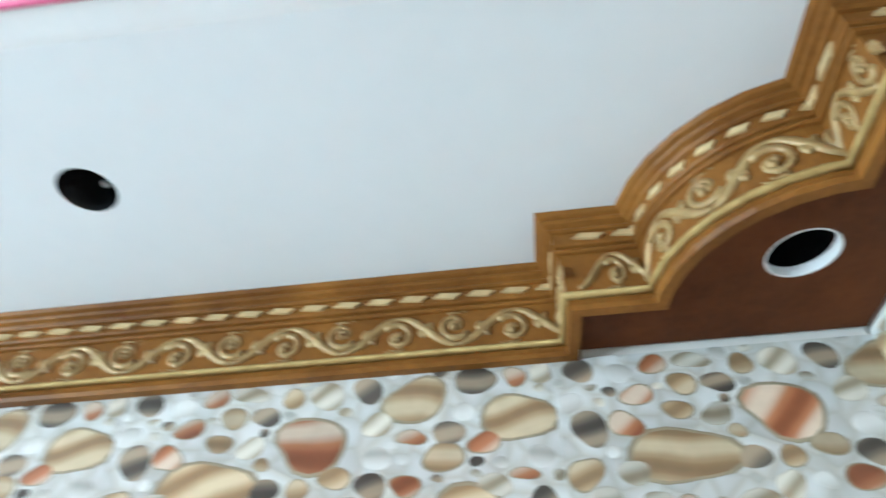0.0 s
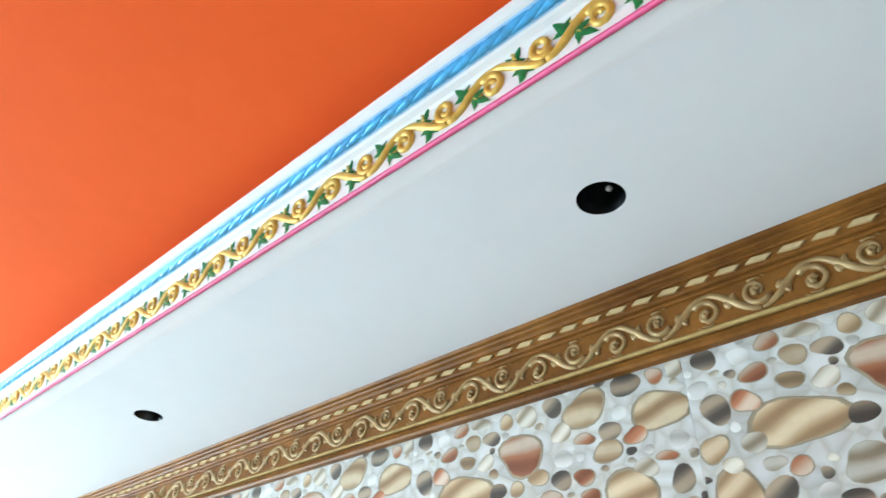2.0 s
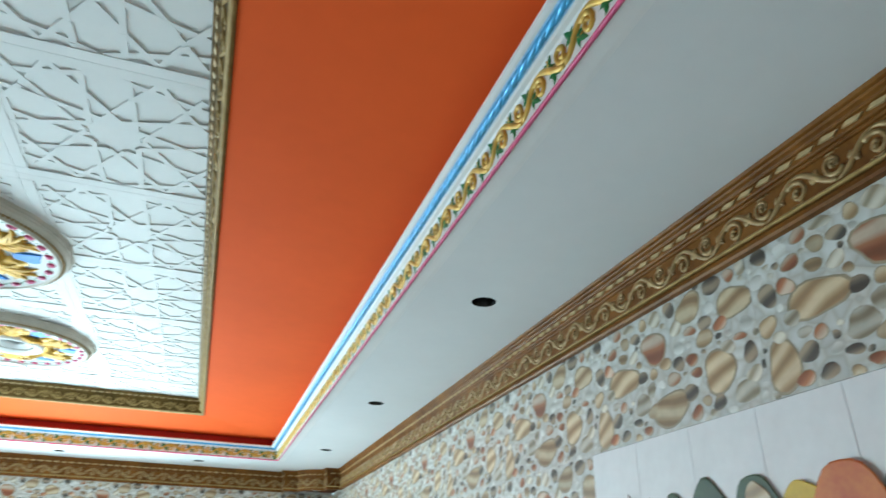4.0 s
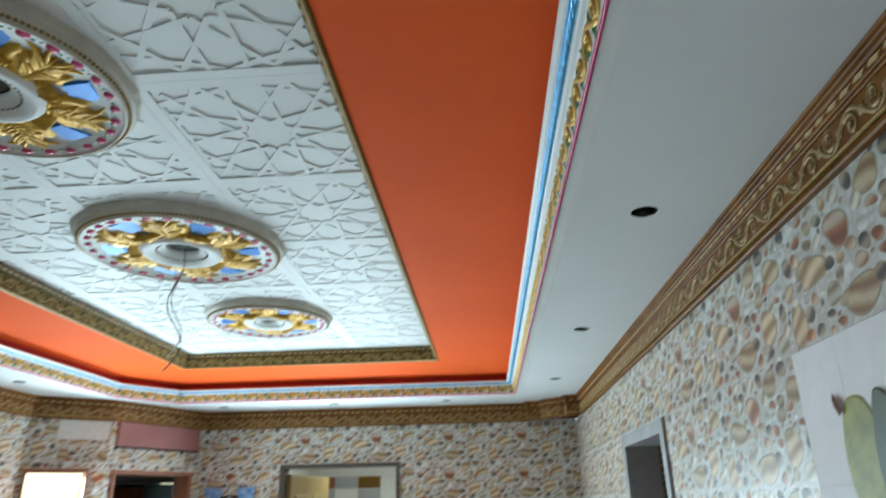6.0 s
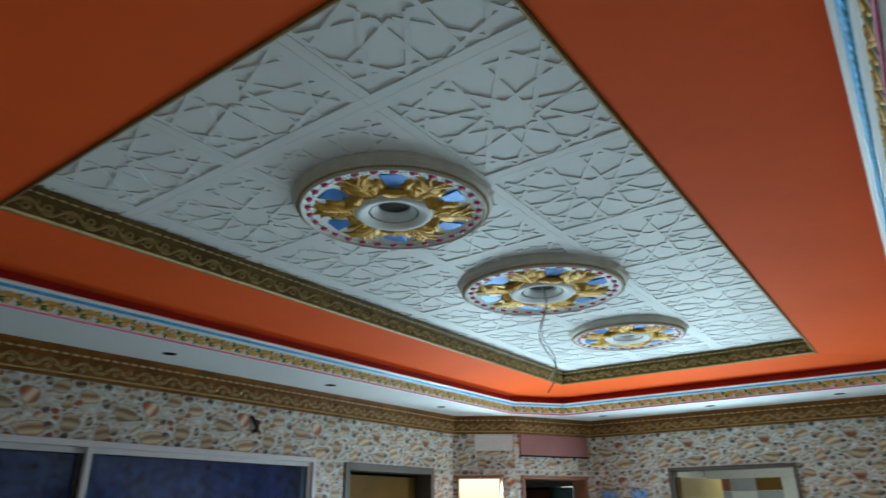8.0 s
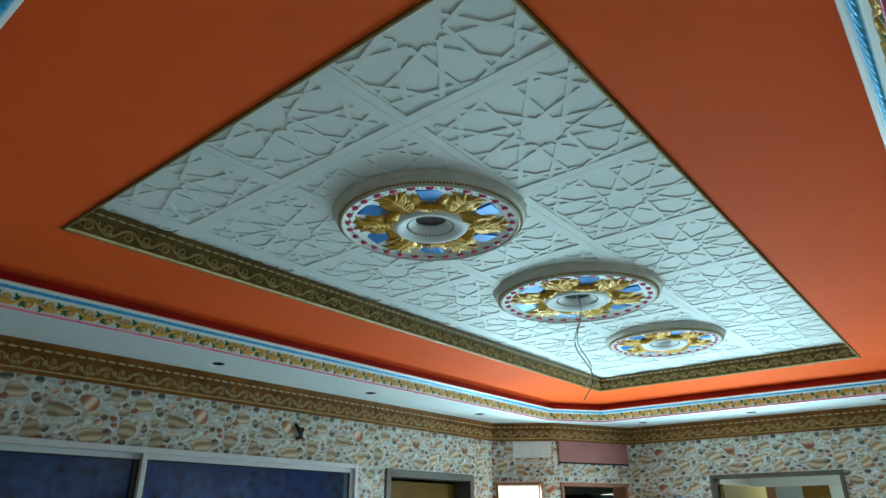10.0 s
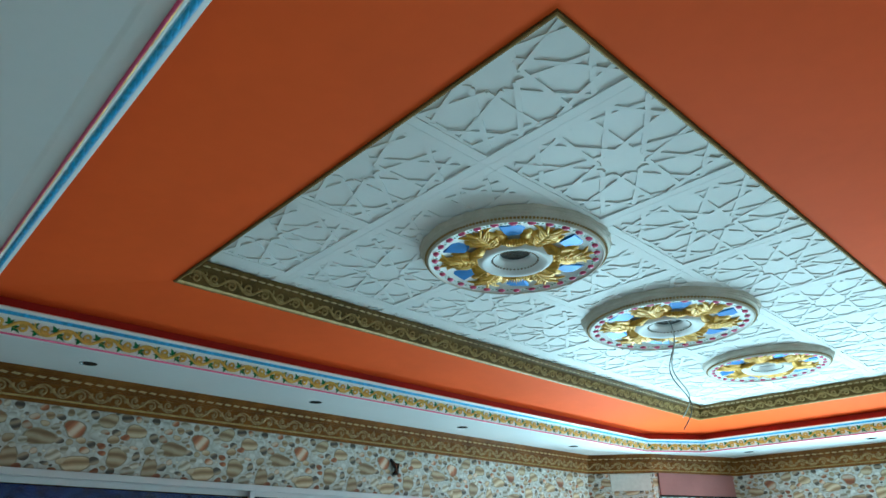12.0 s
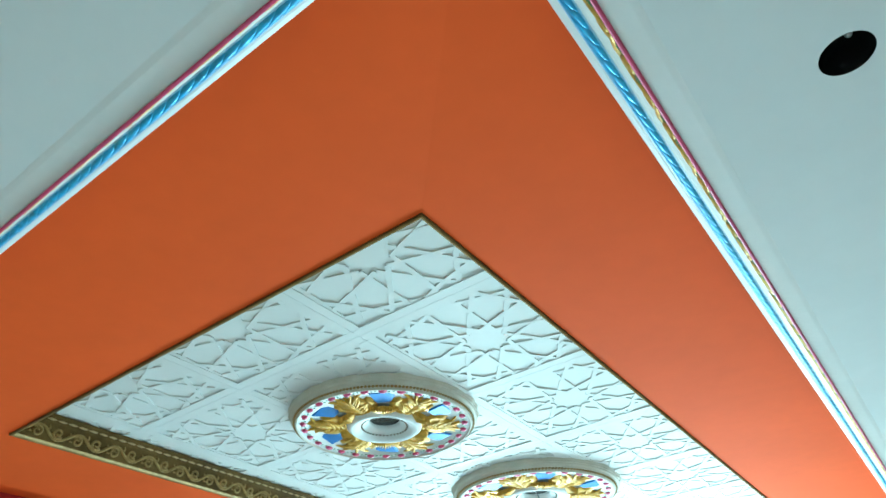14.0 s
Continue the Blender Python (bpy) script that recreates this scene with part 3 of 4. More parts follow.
def ornaments(name, bm, poses, material, parent, label="", smooth=True):
    """Alike ornaments as pieces of their own on one mesh."""
    first = part(name, bm, material, parent, label, smooth=smooth)
    first.matrix_basis = poses[0]
    for m in poses[1:]:
        ob = new(name, first.data)
        ob.parent, ob.matrix_basis = parent, m


def arc_pts(cx, cy, r, a0, a1, n=7):
    return [(cx + r * math.cos(radians(a0 + (a1 - a0) * i / n)), cy + r * math.sin(radians(a0 + (a1 - a0) * i / n))) for i in range(n + 1)]


J, K, L2 = 0.110, 0.415, 0.303  # corner block: depth, reach along the wall, start of the curve


def corner_line(cx, cy, sx, sy):
    """Plan line of a corner block from the first wall round to the second; cx, cy is the room corner, sx and sy point into the room."""
    near_y = [(cx + sx * K, cy), (cx + sx * K, cy + sy * J), (cx + sx * L2, cy + sy * J)]
    curve = [(cx + sx * (J + (L2 - J) * math.cos(t)), cy + sy * (J + (L2 - J) * math.sin(t))) for t in [math.pi / 2 * i / 8 for i in range(1, 8)]]
    near_x = [(cx + sx * J, cy + sy * L2), (cx + sx * J, cy + sy * K), (cx, cy + sy * K)]
    return near_y + curve + near_x


nr = corner_line(XR, YN, -1, 1)
fr = corner_line(XR, YF, -1, -1)[::-1]
LINE = [(XL, YN)] + nr + fr + [FACE_C, FACE_B, FACE_A]

cornice = thing("wall_cornice", "varnished brown cornice with gilt scroll relief under the ceiling border", "cornice", kind="structure")
part("moulding", sweep(LINE, [(0, 2.366), (0.016, 2.366), (0.019, 2.372), (0.017, 2.379), (0.017, 2.381), (0.019, 2.460), (0.024, 2.461), (0.0265, 2.464), (0.025, 2.467), (0.020, 2.469), (0.020, 2.471), (0.025, 2.473), (0.0265, 2.476), (0.024, 2.478), (0.0235, 2.497), (0.028, 2.498), (0.030, 2.501), (0.028, 2.504), (0.029, 2.506), (0.036, 2.509), (0.038, 2.513), (0.0365, 2.515), (0.043, 2.518), (0.046, 2.5245), (0, 2.5245)]), "brown", cornice)
part("rib", sweep(LINE, [(0.0165, 2.382), (0.025, 2.384), (0.0262, 2.388), (0.0235, 2.392), (0.017, 2.393)]), "panel_gilt", cornice, "dull gilt lower rib", smooth=True)
poses = [placed(p, d, n, 0.0185, 2.428, 0.002, 0.079, k) for p, d, n, k in along(LINE, True, 0.177) if k < 1.6]
ornaments("scroll", frond_scroll_bm(0.177, 0.069, 0.0058), poses, "gilt", cornice, "gilt scroll relief")
# the scrolls run on round the curved corner blocks
RC = L2 - J
for cx, cy, mid in ((XR - J, YN + J, 135), (XR - J, YF - J, 225)):
    for side in (-0.25, 0.25):
        bent = frond_scroll_bm(0.25 * math.pi * RC, 0.069, 0.0058)
        for v in bent.verts:
            a, r = radians(mid + 90 * side) + v.co.x / RC, RC + 0.0185 + v.co.z
            v.co = (cx + r * math.cos(a), cy + r * math.sin(a), 2.428 + v.co.y)
        bmesh.ops.recalc_face_normals(bent, faces=bent.faces)
        part("scroll", bent, "gilt", cornice, "gilt scroll relief", smooth=True)
joined("bead_row", slab_bm(0.034, 0.0054, 0.0038, 0.006), [placed(p, d, n, 0.0245, 2.4875, 0.0, 0.02, k) @ pose(0, 0, 0, 0, 0, -7) for p, d, n, k in along(LINE, True, 0.054)], "cream", cornice, "cream slanting bars", smooth=False)

inner = thing("panel_cornice", "bronze-brown cornice with gilt scrolls framing the tiled panel", "cornice", kind="structure")
part("moulding", sweep(PANEL, [(-0.004, ZO - 0.004), (0.003, ZO - 0.005), (0.009, ZO - 0.002), (0.014, ZO + 0.006), (0.033, ZO + 0.066), (0.035, ZO + 0.070), (0.053, ZO + 0.090), (0.055, ZO + 0.093), (0.056, ZO + 0.0975), (-0.004, ZO + 0.0975)]), "bronze", inner)
part("rib", sweep(PANEL, [(-0.003, ZO - 0.006), (0.006, ZO - 0.007), (0.0145, ZO + 0.004), (0.011, ZO + 0.008)]), "panel_gilt", inner, "dull gilt lower rib", smooth=True)
poses = [placed(p, d, n, 0.0235, ZO + 0.036, 0.019, 0.060, k) for p, d, n, k in along(PANEL, True, 0.155)]
ornaments("scroll", scroll_bm(0.155, 0.054, 0.0048), poses, "panel_gilt", inner, "gilt scroll relief")
joined("bead_row", dash_bm(0.028, 0.0045, 0.005, 0.005), [placed(p, d, n, 0.044, ZO + 0.080, 0.018, 0.020, k) @ pose(0, 0, 0, 0, 0, -6) for p, d, n, k in along(PANEL, True, 0.042)], "cream", inner, "cream beads")

tray = thing("tray_moulding", "white moulding with gold scrolls, green leaves, blue rope and pink bead", "moulding", kind="structure")
part("moulding", sweep(TRAY, [(-0.046, ZB + 0.0004), (-0.030, ZB - 0.0010), (0.008, ZB - 0.0016), (0.0115, ZB + 0.004), (0.013, ZB + 0.010), (0.0235, ZB + 0.059), (0.027, ZB + 0.063), (0.036, ZB + 0.066), (0.040, ZB + 0.069), (0.062, ZB + 0.080), (0.066, ZB + 0.081), (0.074, ZB + 0.085), (0.076, ZB + 0.090), (0.071, ZB + 0.094), (-0.004, ZB + 0.094), (-0.004, ZB + 0.001)]), "tray_white", tray)
part("bead", sweep(TRAY, [(0.005, ZB - 0.0036), (0.008, ZB - 0.0062), (0.0115, ZB - 0.005), (0.0135, ZB + 0.001), (0.009, ZB + 0.002)]), "pink", tray, "pink painted bead", smooth=True)
poses = [placed(p, d, n, 0.0183, ZB + 0.0345, 0.0105, 0.049, k) for p, d, n, k in along(TRAY, True, 0.172)]
ornaments("scroll", scroll_bm(0.172, 0.050, 0.0058), poses, "gold_paint", tray, "gold painted scroll")
ornaments("leaf", pointed_leaves_bm(0.172, 0.062), poses, "green", tray, "green painted leaves")
joined("rope", dash_bm(0.047, 0.0092, 0.0072, 0.024), [placed(p, d, n, 0.0510, ZB + 0.0742, 0.022, 0.011, k) for p, d, n, k in along(TRAY, True, 0.0385)], "blue", tray, "blue painted rope")
part("rope_bed", sweep(TRAY, [(0.0405, ZB + 0.0700), (0.0410, ZB + 0.0685), (0.0618, ZB + 0.0789), (0.0613, ZB + 0.0804)]), "pale_blue", tray, "pale blue painted groove")

# corner blocks with their dark soffits
for cx, cy, sx, sy in ((XR, YN, -1, 1), (XR, YF, -1, -1)):
    line = corner_line(cx, cy, sx, sy)
    loop = [(cx, cy)] + [(x, y) for x, y in line]
    hx, hy = cx + sx * 0.178, cy + sy * 0.140
    blk = part("ceiling_corner", prism(loop, 2.384, ZB - 0.001, [ring_pts(hx, hy, 0.047)]), "soffit")
    rim = part("cut_out_edge", lathe([(0.0468, 2.3845), (0.0440, 2.3845), (0.0440, 2.400), (0.0468, 2.400)], 28, close=True), "gypsum", blk, "raw white gypsum edge")
    rim.matrix_basis = pose(hx, hy, 0)
    # a black cap gives the darkness behind the cut-out as colour
    shade_cap = part("shade_cap", lathe([(0.0465, 2.4005), (0.0465, 2.47), (0.0, 2.47)], 28), "black", blk, "black cap painted as the unlit space behind the cut-out")
    shade_cap.matrix_basis = pose(hx, hy, 0)
    tagged(blk, "dark brown painted corner block with a round cut-out", "ceiling", kind="structure")


# ---- recessed lamp housings in the border ----
def downlight():
    ob = thing("downlight", "empty black recessed lamp housing in the white ceiling border", "downlight", group="ceiling downlights")
    part("housing", lathe([(0.0403, 0.0), (0.0395, 0.001), (0.0392, 0.055), (0.030, 0.075), (0.0, 0.075)], 28), "black", ob, smooth=True)
    part("lamp_holder", lathe([(0.0, 0.022), (0.004, 0.023), (0.006, 0.027), (0.004, 0.031), (0.0, 0.031)], 16), "metal", ob, "small bare metal lamp holder", smooth=True).matrix_basis = pose(0.014, -0.010, 0)
    part("stem", lathe([(0.0028, 0.0305), (0.0028, 0.0752)], 10), "black", ob).matrix_basis = pose(0.014, -0.010, 0)
    return ob


first = downlight()
first.matrix_basis = pose(*DOWN[0], ZB)
for x, y in DOWN[1:]:
    copy_thing(first, pose(x, y, ZB))


# ---- ceiling medallions ----
def acanthus_bm(length, width, ns=16, nt=36, lobes=3.5):
    """A raised palmate leaf along local x in one sheet: ribs that fan from the base, a scalloped end and curled-up tips."""
    bm, rows = bmesh.new(), []
    for i in range(ns + 1):
        s = i / ns
        row = []
        for k in range(nt + 1):
            t = 2 * k / nt - 1
            wave = math.cos(2 * math.pi * lobes * t)
            reach = length * (1 - 0.36 * abs(t) ** 1.6 + 0.09 * wave * s)
            spread = width / 2 * (0.30 + 0.70 * math.sin(math.pi / 2 * min(1, s * 1.25)) ** 1.3)
            spread *= 1 + 0.10 * math.sin(2 * math.pi * 3.2 * s) * abs(t) ** 3
            h = 0.017 * (1 - t * t) ** 0.5 * (0.7 + 0.5 * math.sin(math.pi * s)) + 0.0058 * wave * (0.25 + s) * (1 - 0.35 * abs(t)) + 0.016 * max(0.0, s - 0.55) ** 1.2
            h += 0.004 * math.exp(-(t / 0.12) ** 2)
            if abs(t) > 0.99 or i == ns:
                h = 0.002 if i == ns and abs(t) < 0.95 else -0.003
            row.append(bm.verts.new((reach * s - 0.10 * length * abs(t) * (1 - s), spread * t, max(h, -0.003))))
        rows.append(row)
    for p, q in zip(rows, rows[1:]):
        for k in range(nt):
            bm.faces.new((p[k], q[k], q[k + 1], p[k + 1]))
    bmesh.ops.recalc_face_normals(bm, faces=bm.faces)
    return bm


def ragged_leaf(length, width, fingers, w, seed, blade=0.66):
    """A ragged acanthus leaf along local x: curling tapered fingers that branch from a midrib over a narrow ribbed blade."""
    bm, rng = acanthus_bm(length * 0.88, width * blade, 10, 20, 2.5), random.Random(seed)
    start = len(bm.verts)
    for v in bm.verts:
        v.co.z *= 0.6
    strand([(length * t, 0) for t in (0, 0.25, 0.5, 0.75, 1.0)], lambda t: w * (1.1 - 0.5 * t), 6, 1.3, bm)
    for k in range(fingers):
        s = (k + 0.5) / fingers
        for side in (-1, 1):
            x0 = length * (0.02 + 0.78 * s) * rng.uniform(0.94, 1.06)
            reach = width / 2 * (0.42 + 0.62 * min(1, 1.25 * s)) * rng.uniform(0.86, 1.12)
            a = side * (1.25 - 0.60 * s + rng.uniform(-0.12, 0.12))
            hook = -side * rng.uniform(0.2, 0.55) * (1 if k % 3 else -0.7)
            pts = [(x0 + reach * t * math.cos(a + hook * t * t), reach * t * math.sin(a + hook * t * t)) for t in (0, 0.2, 0.4, 0.6, 0.8, 0.93, 1.0)]
            strand(pts, lambda t: w * (0.55 + 0.9 * math.sin(math.pi * min(1, 0.15 + 0.8 * t))) * (1 - 0.45 * t), 6, 1.25, bm)
    bm.verts.ensure_lookup_table()
    for v in bm.verts[start:]:
        s, t = min(1, max(0, v.co.x / length)), min(1, abs(v.co.y) / (width / 2))
        v.co.z += 0.010 * (1 - t * t) * (0.6 + 0.5 * math.sin(math.pi * s)) + 0.003 * max(0, s - 0.6) - 0.001
    bmesh.ops.recalc_face_normals(bm, faces=bm.faces)
    return bm


def medallion():
    ob = thing("ceiling_medallion", "round plaster ceiling medallion with gold leaves, blue panels and pink studs", "medallion", group="ceiling medallions")
    part("rim", lathe([(0.371, 0.018), (0.375, -0.004), (0.375, -0.010), (0.370, -0.013), (0.366, -0.014), (0.364, -0.020), (0.354, -0.030), (0.351, -0.036), (0.347, -0.037), (0.3435, -0.031)], 80), "beige_rim", ob, "greyish beige outer rim", smooth=True)
    coarse = lathe([(0.374, -0.006), (0.378, -0.002), (0.379, 0.004), (0.383, 0.015)], 80)
    rng = random.Random(8)
    rough = [rng.uniform(-0.003, 0.003) for _ in range(80)]
    for q, v in enumerate(coarse.verts):
        if q >= 80:
            v.co.xy *= 1 + rough[q % 80] * (1 + 0.6 * (q // 80)) + 0.012 * (q % 80 % 23 < 5) * (q >= 240)
    part("plaster_bed", coarse, "beige_rim", ob, "rough grey plaster bed with a broken edge")
    part("dish", lathe([(0.3435, -0.031), (0.340, -0.028), (0.306, -0.026), (0.300, -0.020), (0.17, -0.010), (0.160, -0.014), (0.150, -0.032), (0.138, -0.042), (0.128, -0.043), (0.112, -0.037), (0.092, -0.027), (0.072, -0.014), (0.064, -0.010), (0.060, -0.004), (0.060, 0.003)], 80), "gypsum", ob, smooth=True)
    # no hole goes through here; a flat black disc paints its darkness
    part("hole_shade", lathe([(0.0605, 0.0025), (0.0, 0.003)], 24), "black", ob, "flat black disc painted as the dark wire hole")
    ring = lambda n, r, z, off=0.0: [pose(r * math.cos(2 * math.pi * (i + off) / n), r * math.sin(2 * math.pi * (i + off) / n), z, 180, 0, 360 * (i + off) / n) for i in range(n)]
    joined("bead_ring", bead_bm(0.0125, 0.0048, 0.005), [m @ pose(0, 0, 0, 0, -45, 0) @ pose(0, 0, 0, 0, 0, 62) for m in ring(165, 0.3595, -0.0255)], "panel_gilt", ob, "fine gilt beads")
    joined("inner_bead_ring", bead_bm(0.009, 0.0042, 0.004), ring(38, 0.092, -0.0275), "rim", ob, "fine dark beads")
    ornaments("stud", bead_bm(0.035, 0.0135, 0.009), [m @ pose(0, 0, 0, 0, 0, 90) for m in ring(30, 0.323, -0.027)], "pink", ob, "pink painted oval stud")
    ornaments("sprig", leaves_bm(0.02, 0.034, 0.003), ring(30, 0.323, -0.026, 0.5), "green", ob, "tiny green leaf")
    pane = bmesh.new()
    r0, r1 = 0.205, 0.296
    for s, z in ((1.0, 0.0), (0.84, 0.007)):
        w0, w1, m = 0.031 * s, 0.060 * s, (r0 + r1) / 2
        q = [((m - (m - r0) * s), -w0), ((m + (r1 - m) * s), -w1), ((m + (r1 - m) * s), w1), ((m - (m - r0) * s), w0)]
        [pane.verts.new((x, y, z)) for x, y in q]
    pane.verts.ensure_lookup_table()
    v = pane.verts
    pane.faces.new(v[4:8])
    for i in range(4):
        pane.faces.new((v[i], v[(i + 1) % 4], v[4 + (i + 1) % 4], v[4 + i]))
    ornaments("panel", pane, [pose(0, 0, -0.014, 184, 0, 60 * i) for i in range(6)], "deep_blue", ob, "glossy blue panel", smooth=False)
    ornaments("leaf", ragged_leaf(0.156, 0.184, 8, 0.0060, 4, 0.95), [m @ pose(0, 0, 0.0, 0, 1, 0) for m in ring(6, 0.138, -0.018, 0.5)], "gold", ob, "gold acanthus leaf")
    ornaments("calyx", acanthus_bm(0.050, 0.118, 12, 40, 5.5), [m @ pose(0, 0, 0.0, 0, -4, 0) for m in ring(6, 0.142, -0.020)], "gold", ob, "small gold leaf")
    return ob


med = medallion()
med.matrix_basis = pose(0.008, 0.893, ZT - 0.012, 0, 0, 10)
copy_thing(med, pose(0.008, 2.096, ZT - 0.012, 0, 0, 10) @ Matrix.Diagonal((1.15, 1.15, 1.08, 1)))  # the middle one is larger
copy_thing(med, pose(0.005, 3.308, ZT - 0.012, 0, 0, 10))

# loose wires from the middle medallion
wires = thing("lamp_wires", "loose twisted pair of lamp wires hanging from a medallion", "wire", pose(0.008, 2.096, ZT - 0.012))
for k, (name, material) in enumerate((("wire", "wire"), ("wire", "wire_pale"))):
    pts = [(0.004 * math.cos(9 * t + math.pi * k) + 0.050 * math.sin(9.0 * t + 0.6) * t ** 0.6 + 0.03 * k * t * (1 - t), 0.004 * math.sin(9 * t + 3 * k), -0.55 * t * (1 - 0.10 * k)) for t in [i / 30 for i in range(31)]]
    part(name, tube(pts, 0.0027), material, wires, smooth=True)

# ---- openings: frames, doors, window ----
def frame_bm(w, h, t, depth, sill=False):
    """A frame of jambs and head in the local x-z plane; x from 0 to w, z from 0 to h, y from 0 to depth."""
    bm = bmesh.new()
    box_bm(0, 0, 0, t, depth, h, bm, 0.003)
    box_bm(w - t, 0, 0, w, depth, h, bm, 0.003)
    box_bm(t, 0, h - t, w - t, depth, h, bm, 0.003)
    if sill:
        box_bm(t, 0, 0, w - t, depth, t, bm, 0.003)
    return bm


def wall_pose(m, s, z=0.0, y=0.0):
    """A pose on a wall: x along the wall to the viewer's left to right, y into the wall."""
    d, n, o = m.to_3x3().col[0], m.to_3x3().col[1], m @ Vector((s, y, z))
    x = -d
    return Matrix(((x.x, n.x, 0, o.x), (x.y, n.y, 0, o.y), (0, 0, 1, o.z), (0, 0, 0, 1)))


def doorway(name, m, s1, w, h, material, label, leaf=None, leaf_label="", swing=0.0, stile=0.065):
    ob = thing(name, label, "door", wall_pose(m, s1, 0, -0.015), kind="structure")
    part("door_frame", frame_bm(w, h, stile, T + 0.03), material, ob)
    if leaf:
        bm = box_bm(0, 0, 0.01, w - 0.14, 0.04, h - 0.075, bevel=0.003)
        for z0, z1 in ((0.15, 0.85), (1.0, h - 0.25)):
            for x0, x1 in ((0.1, (w - 0.14) / 2 - 0.04), ((w - 0.14) / 2 + 0.04, w - 0.24)):
                box_bm(x0, -0.012, z0, x1, 0.01, z1, bm, 0.008)
        lf = part("door_leaf", bm, leaf, ob, leaf_label)
        lf.matrix_basis = pose(0.07, T - 0.03, 0, 0, 0, swing)
    return ob


doorway("door_1", m_right, 4.69, 0.94, 2.05, "grey_frame", "grey painted door frame in the tiled wall, standing open")
doorway("door_2", m_far, 2.65, 1.07, 2.05, "brown_frame", "dull grey-brown door frame open to the kitchen", "pale_wood", "yellow wooden door leaf swung open", 82, stile=0.03)
doorway("door_3", m_left, 1.41, 1.11, 2.05, "brown_frame", "dull grey-brown door frame with an ochre panelled door inside", "door_wood", "ochre panelled door leaf", 2, stile=0.052)
doorway("door_4", m_entry, 0.54, 0.43, 2.0, "red_wood", "brown wooden frame of the open outer door", stile=0.022)
doorway("door_5", m_corner, 0.88, 0.78, 2.0, "red_wood", "brown wooden frame of the passage opening", stile=0.03)

# rooms behind the openings
def closing(name, outline, z1, material, label):
    """A plain shell behind an opening: walls only, given as an open plan line with the shell's inside on its left."""
    bm = sweep(outline, [(0, 0), (0, z1), (-0.08, z1), (-0.08, 0)], closed=False)
    return tagged(part(name, bm, material), label, "wall", kind="structure")


closing("wall_kitchen", [(1.2, 5.64), (1.2, 8.4), (-1.0, 8.4), (-1.0, 5.64)], 2.5, "plaster", "cream kitchen walls behind the doorway")
tagged(part("ceiling_kitchen", prism([(-1.1, 5.64), (1.3, 5.64), (1.3, 8.5), (-1.1, 8.5)], 2.46, 2.52), "white_ceiling"), "white kitchen ceiling", "ceiling", kind="structure")
closing("wall_side_room", [(2.27, 2.0), (3.4, 2.0), (3.4, 4.2), (2.27, 4.2)], 2.5, "beige2", "brown patterned walls of the side room")
tagged(part("ceiling_side_room", prism([(2.27, 1.9), (3.5, 1.9), (3.5, 4.3), (2.27, 4.3)], 2.46, 2.52), "white_ceiling"), "white ceiling of the side room", "ceiling", kind="structure")
closing("wall_bedroom", [(-2.27, 4.1), (-3.6, 4.1), (-3.6, 2.6), (-2.27, 2.6)], 2.5, "plaster", "pale walls of the room behind the ochre door")
tagged(part("ceiling_bedroom", prism([(-3.7, 2.5), (-2.27, 2.5), (-2.27, 4.2), (-3.7, 4.2)], 2.46, 2.52), "white_ceiling"), "white ceiling of the room behind the ochre door", "ceiling", kind="structure")

closing("wall_passage", [(-1.24, 5.70), (-1.05, 6.9)], 2.5, "plaster", "dim plastered passage wall")
closing("wall_passage_side", [(-3.05, 6.9), (-2.24, 5.5), (-1.80, 4.72)], 2.5, "plaster", "dim plastered passage wall beside the outer door")
wall_passage_end, m_end = plan_wall("wall_passage_end", (-1.05, 6.9), (-3.05, 6.9), [(0.72, 1.36, 1.10, 2.0)], "plastered end wall of the passage with a louvred window", top=2.5)
tagged(part("ceiling_passage", prism([(-1.2, 5.66), (-1.0, 7.0), (-3.15, 7.0), (-2.30, 5.5), (-1.84, 4.74)], 2.46, 2.52), "plaster"), "dim passage ceiling", "ceiling", kind="structure")
louvres = thing("window_2", "louvred window of pale frosted glass at the passage end", "window", wall_pose(m_end, 1.36, 1.10, 0.02), kind="structure")
part("window_frame", frame_bm(0.64, 0.90, 0.03, 0.08, sill=True), "alu", louvres)
for k in range(8):
    part("louvre", box_bm(0.032, -0.004, -0.052, 0.608, 0.004, 0.052), "louvre_glass", louvres, "frosted glass louvre").matrix_basis = pose(0, 0.04, 0.085 + 0.104 * k, -24)
fridge = thing("tall_cabinet", "tall dark brown cabinet standing in the passage", "cabinet", pose(-2.37, 6.6, 0, 0, 0, -4))
part("body", box_bm(-0.22, -0.28, 0, 0.21, 0.25, 1.95, bevel=0.01), "black", fridge)
part("door", box_bm(-0.21, -0.305, 0.05, 0.20, -0.282, 1.92, bevel=0.006), "soffit", fridge, "dark brown door")
part("handle", tube([(0.14, -0.325, 1.5), (0.14, -0.33, 1.65), (0.14, -0.325, 1.8)], 0.009), "metal", fridge)
# kitchen wall tiles seen through the doorway
for i in range(7):
    for j in range(7):
        ob = part("kitchen_tile", box_bm(-0.148, -0.006, 0.003, 0.148, 0.0, 0.147, bevel=0.002), ("red_wood", "grout", "door_wood", "grey_frame")[(i * 3 + j * 5 + i * j) % 4], bpy.data.objects["wall_kitchen"])
        ob.matrix_basis = pose(-0.85 + 0.30 * i, 8.398, 1.30 + 0.15 * j)

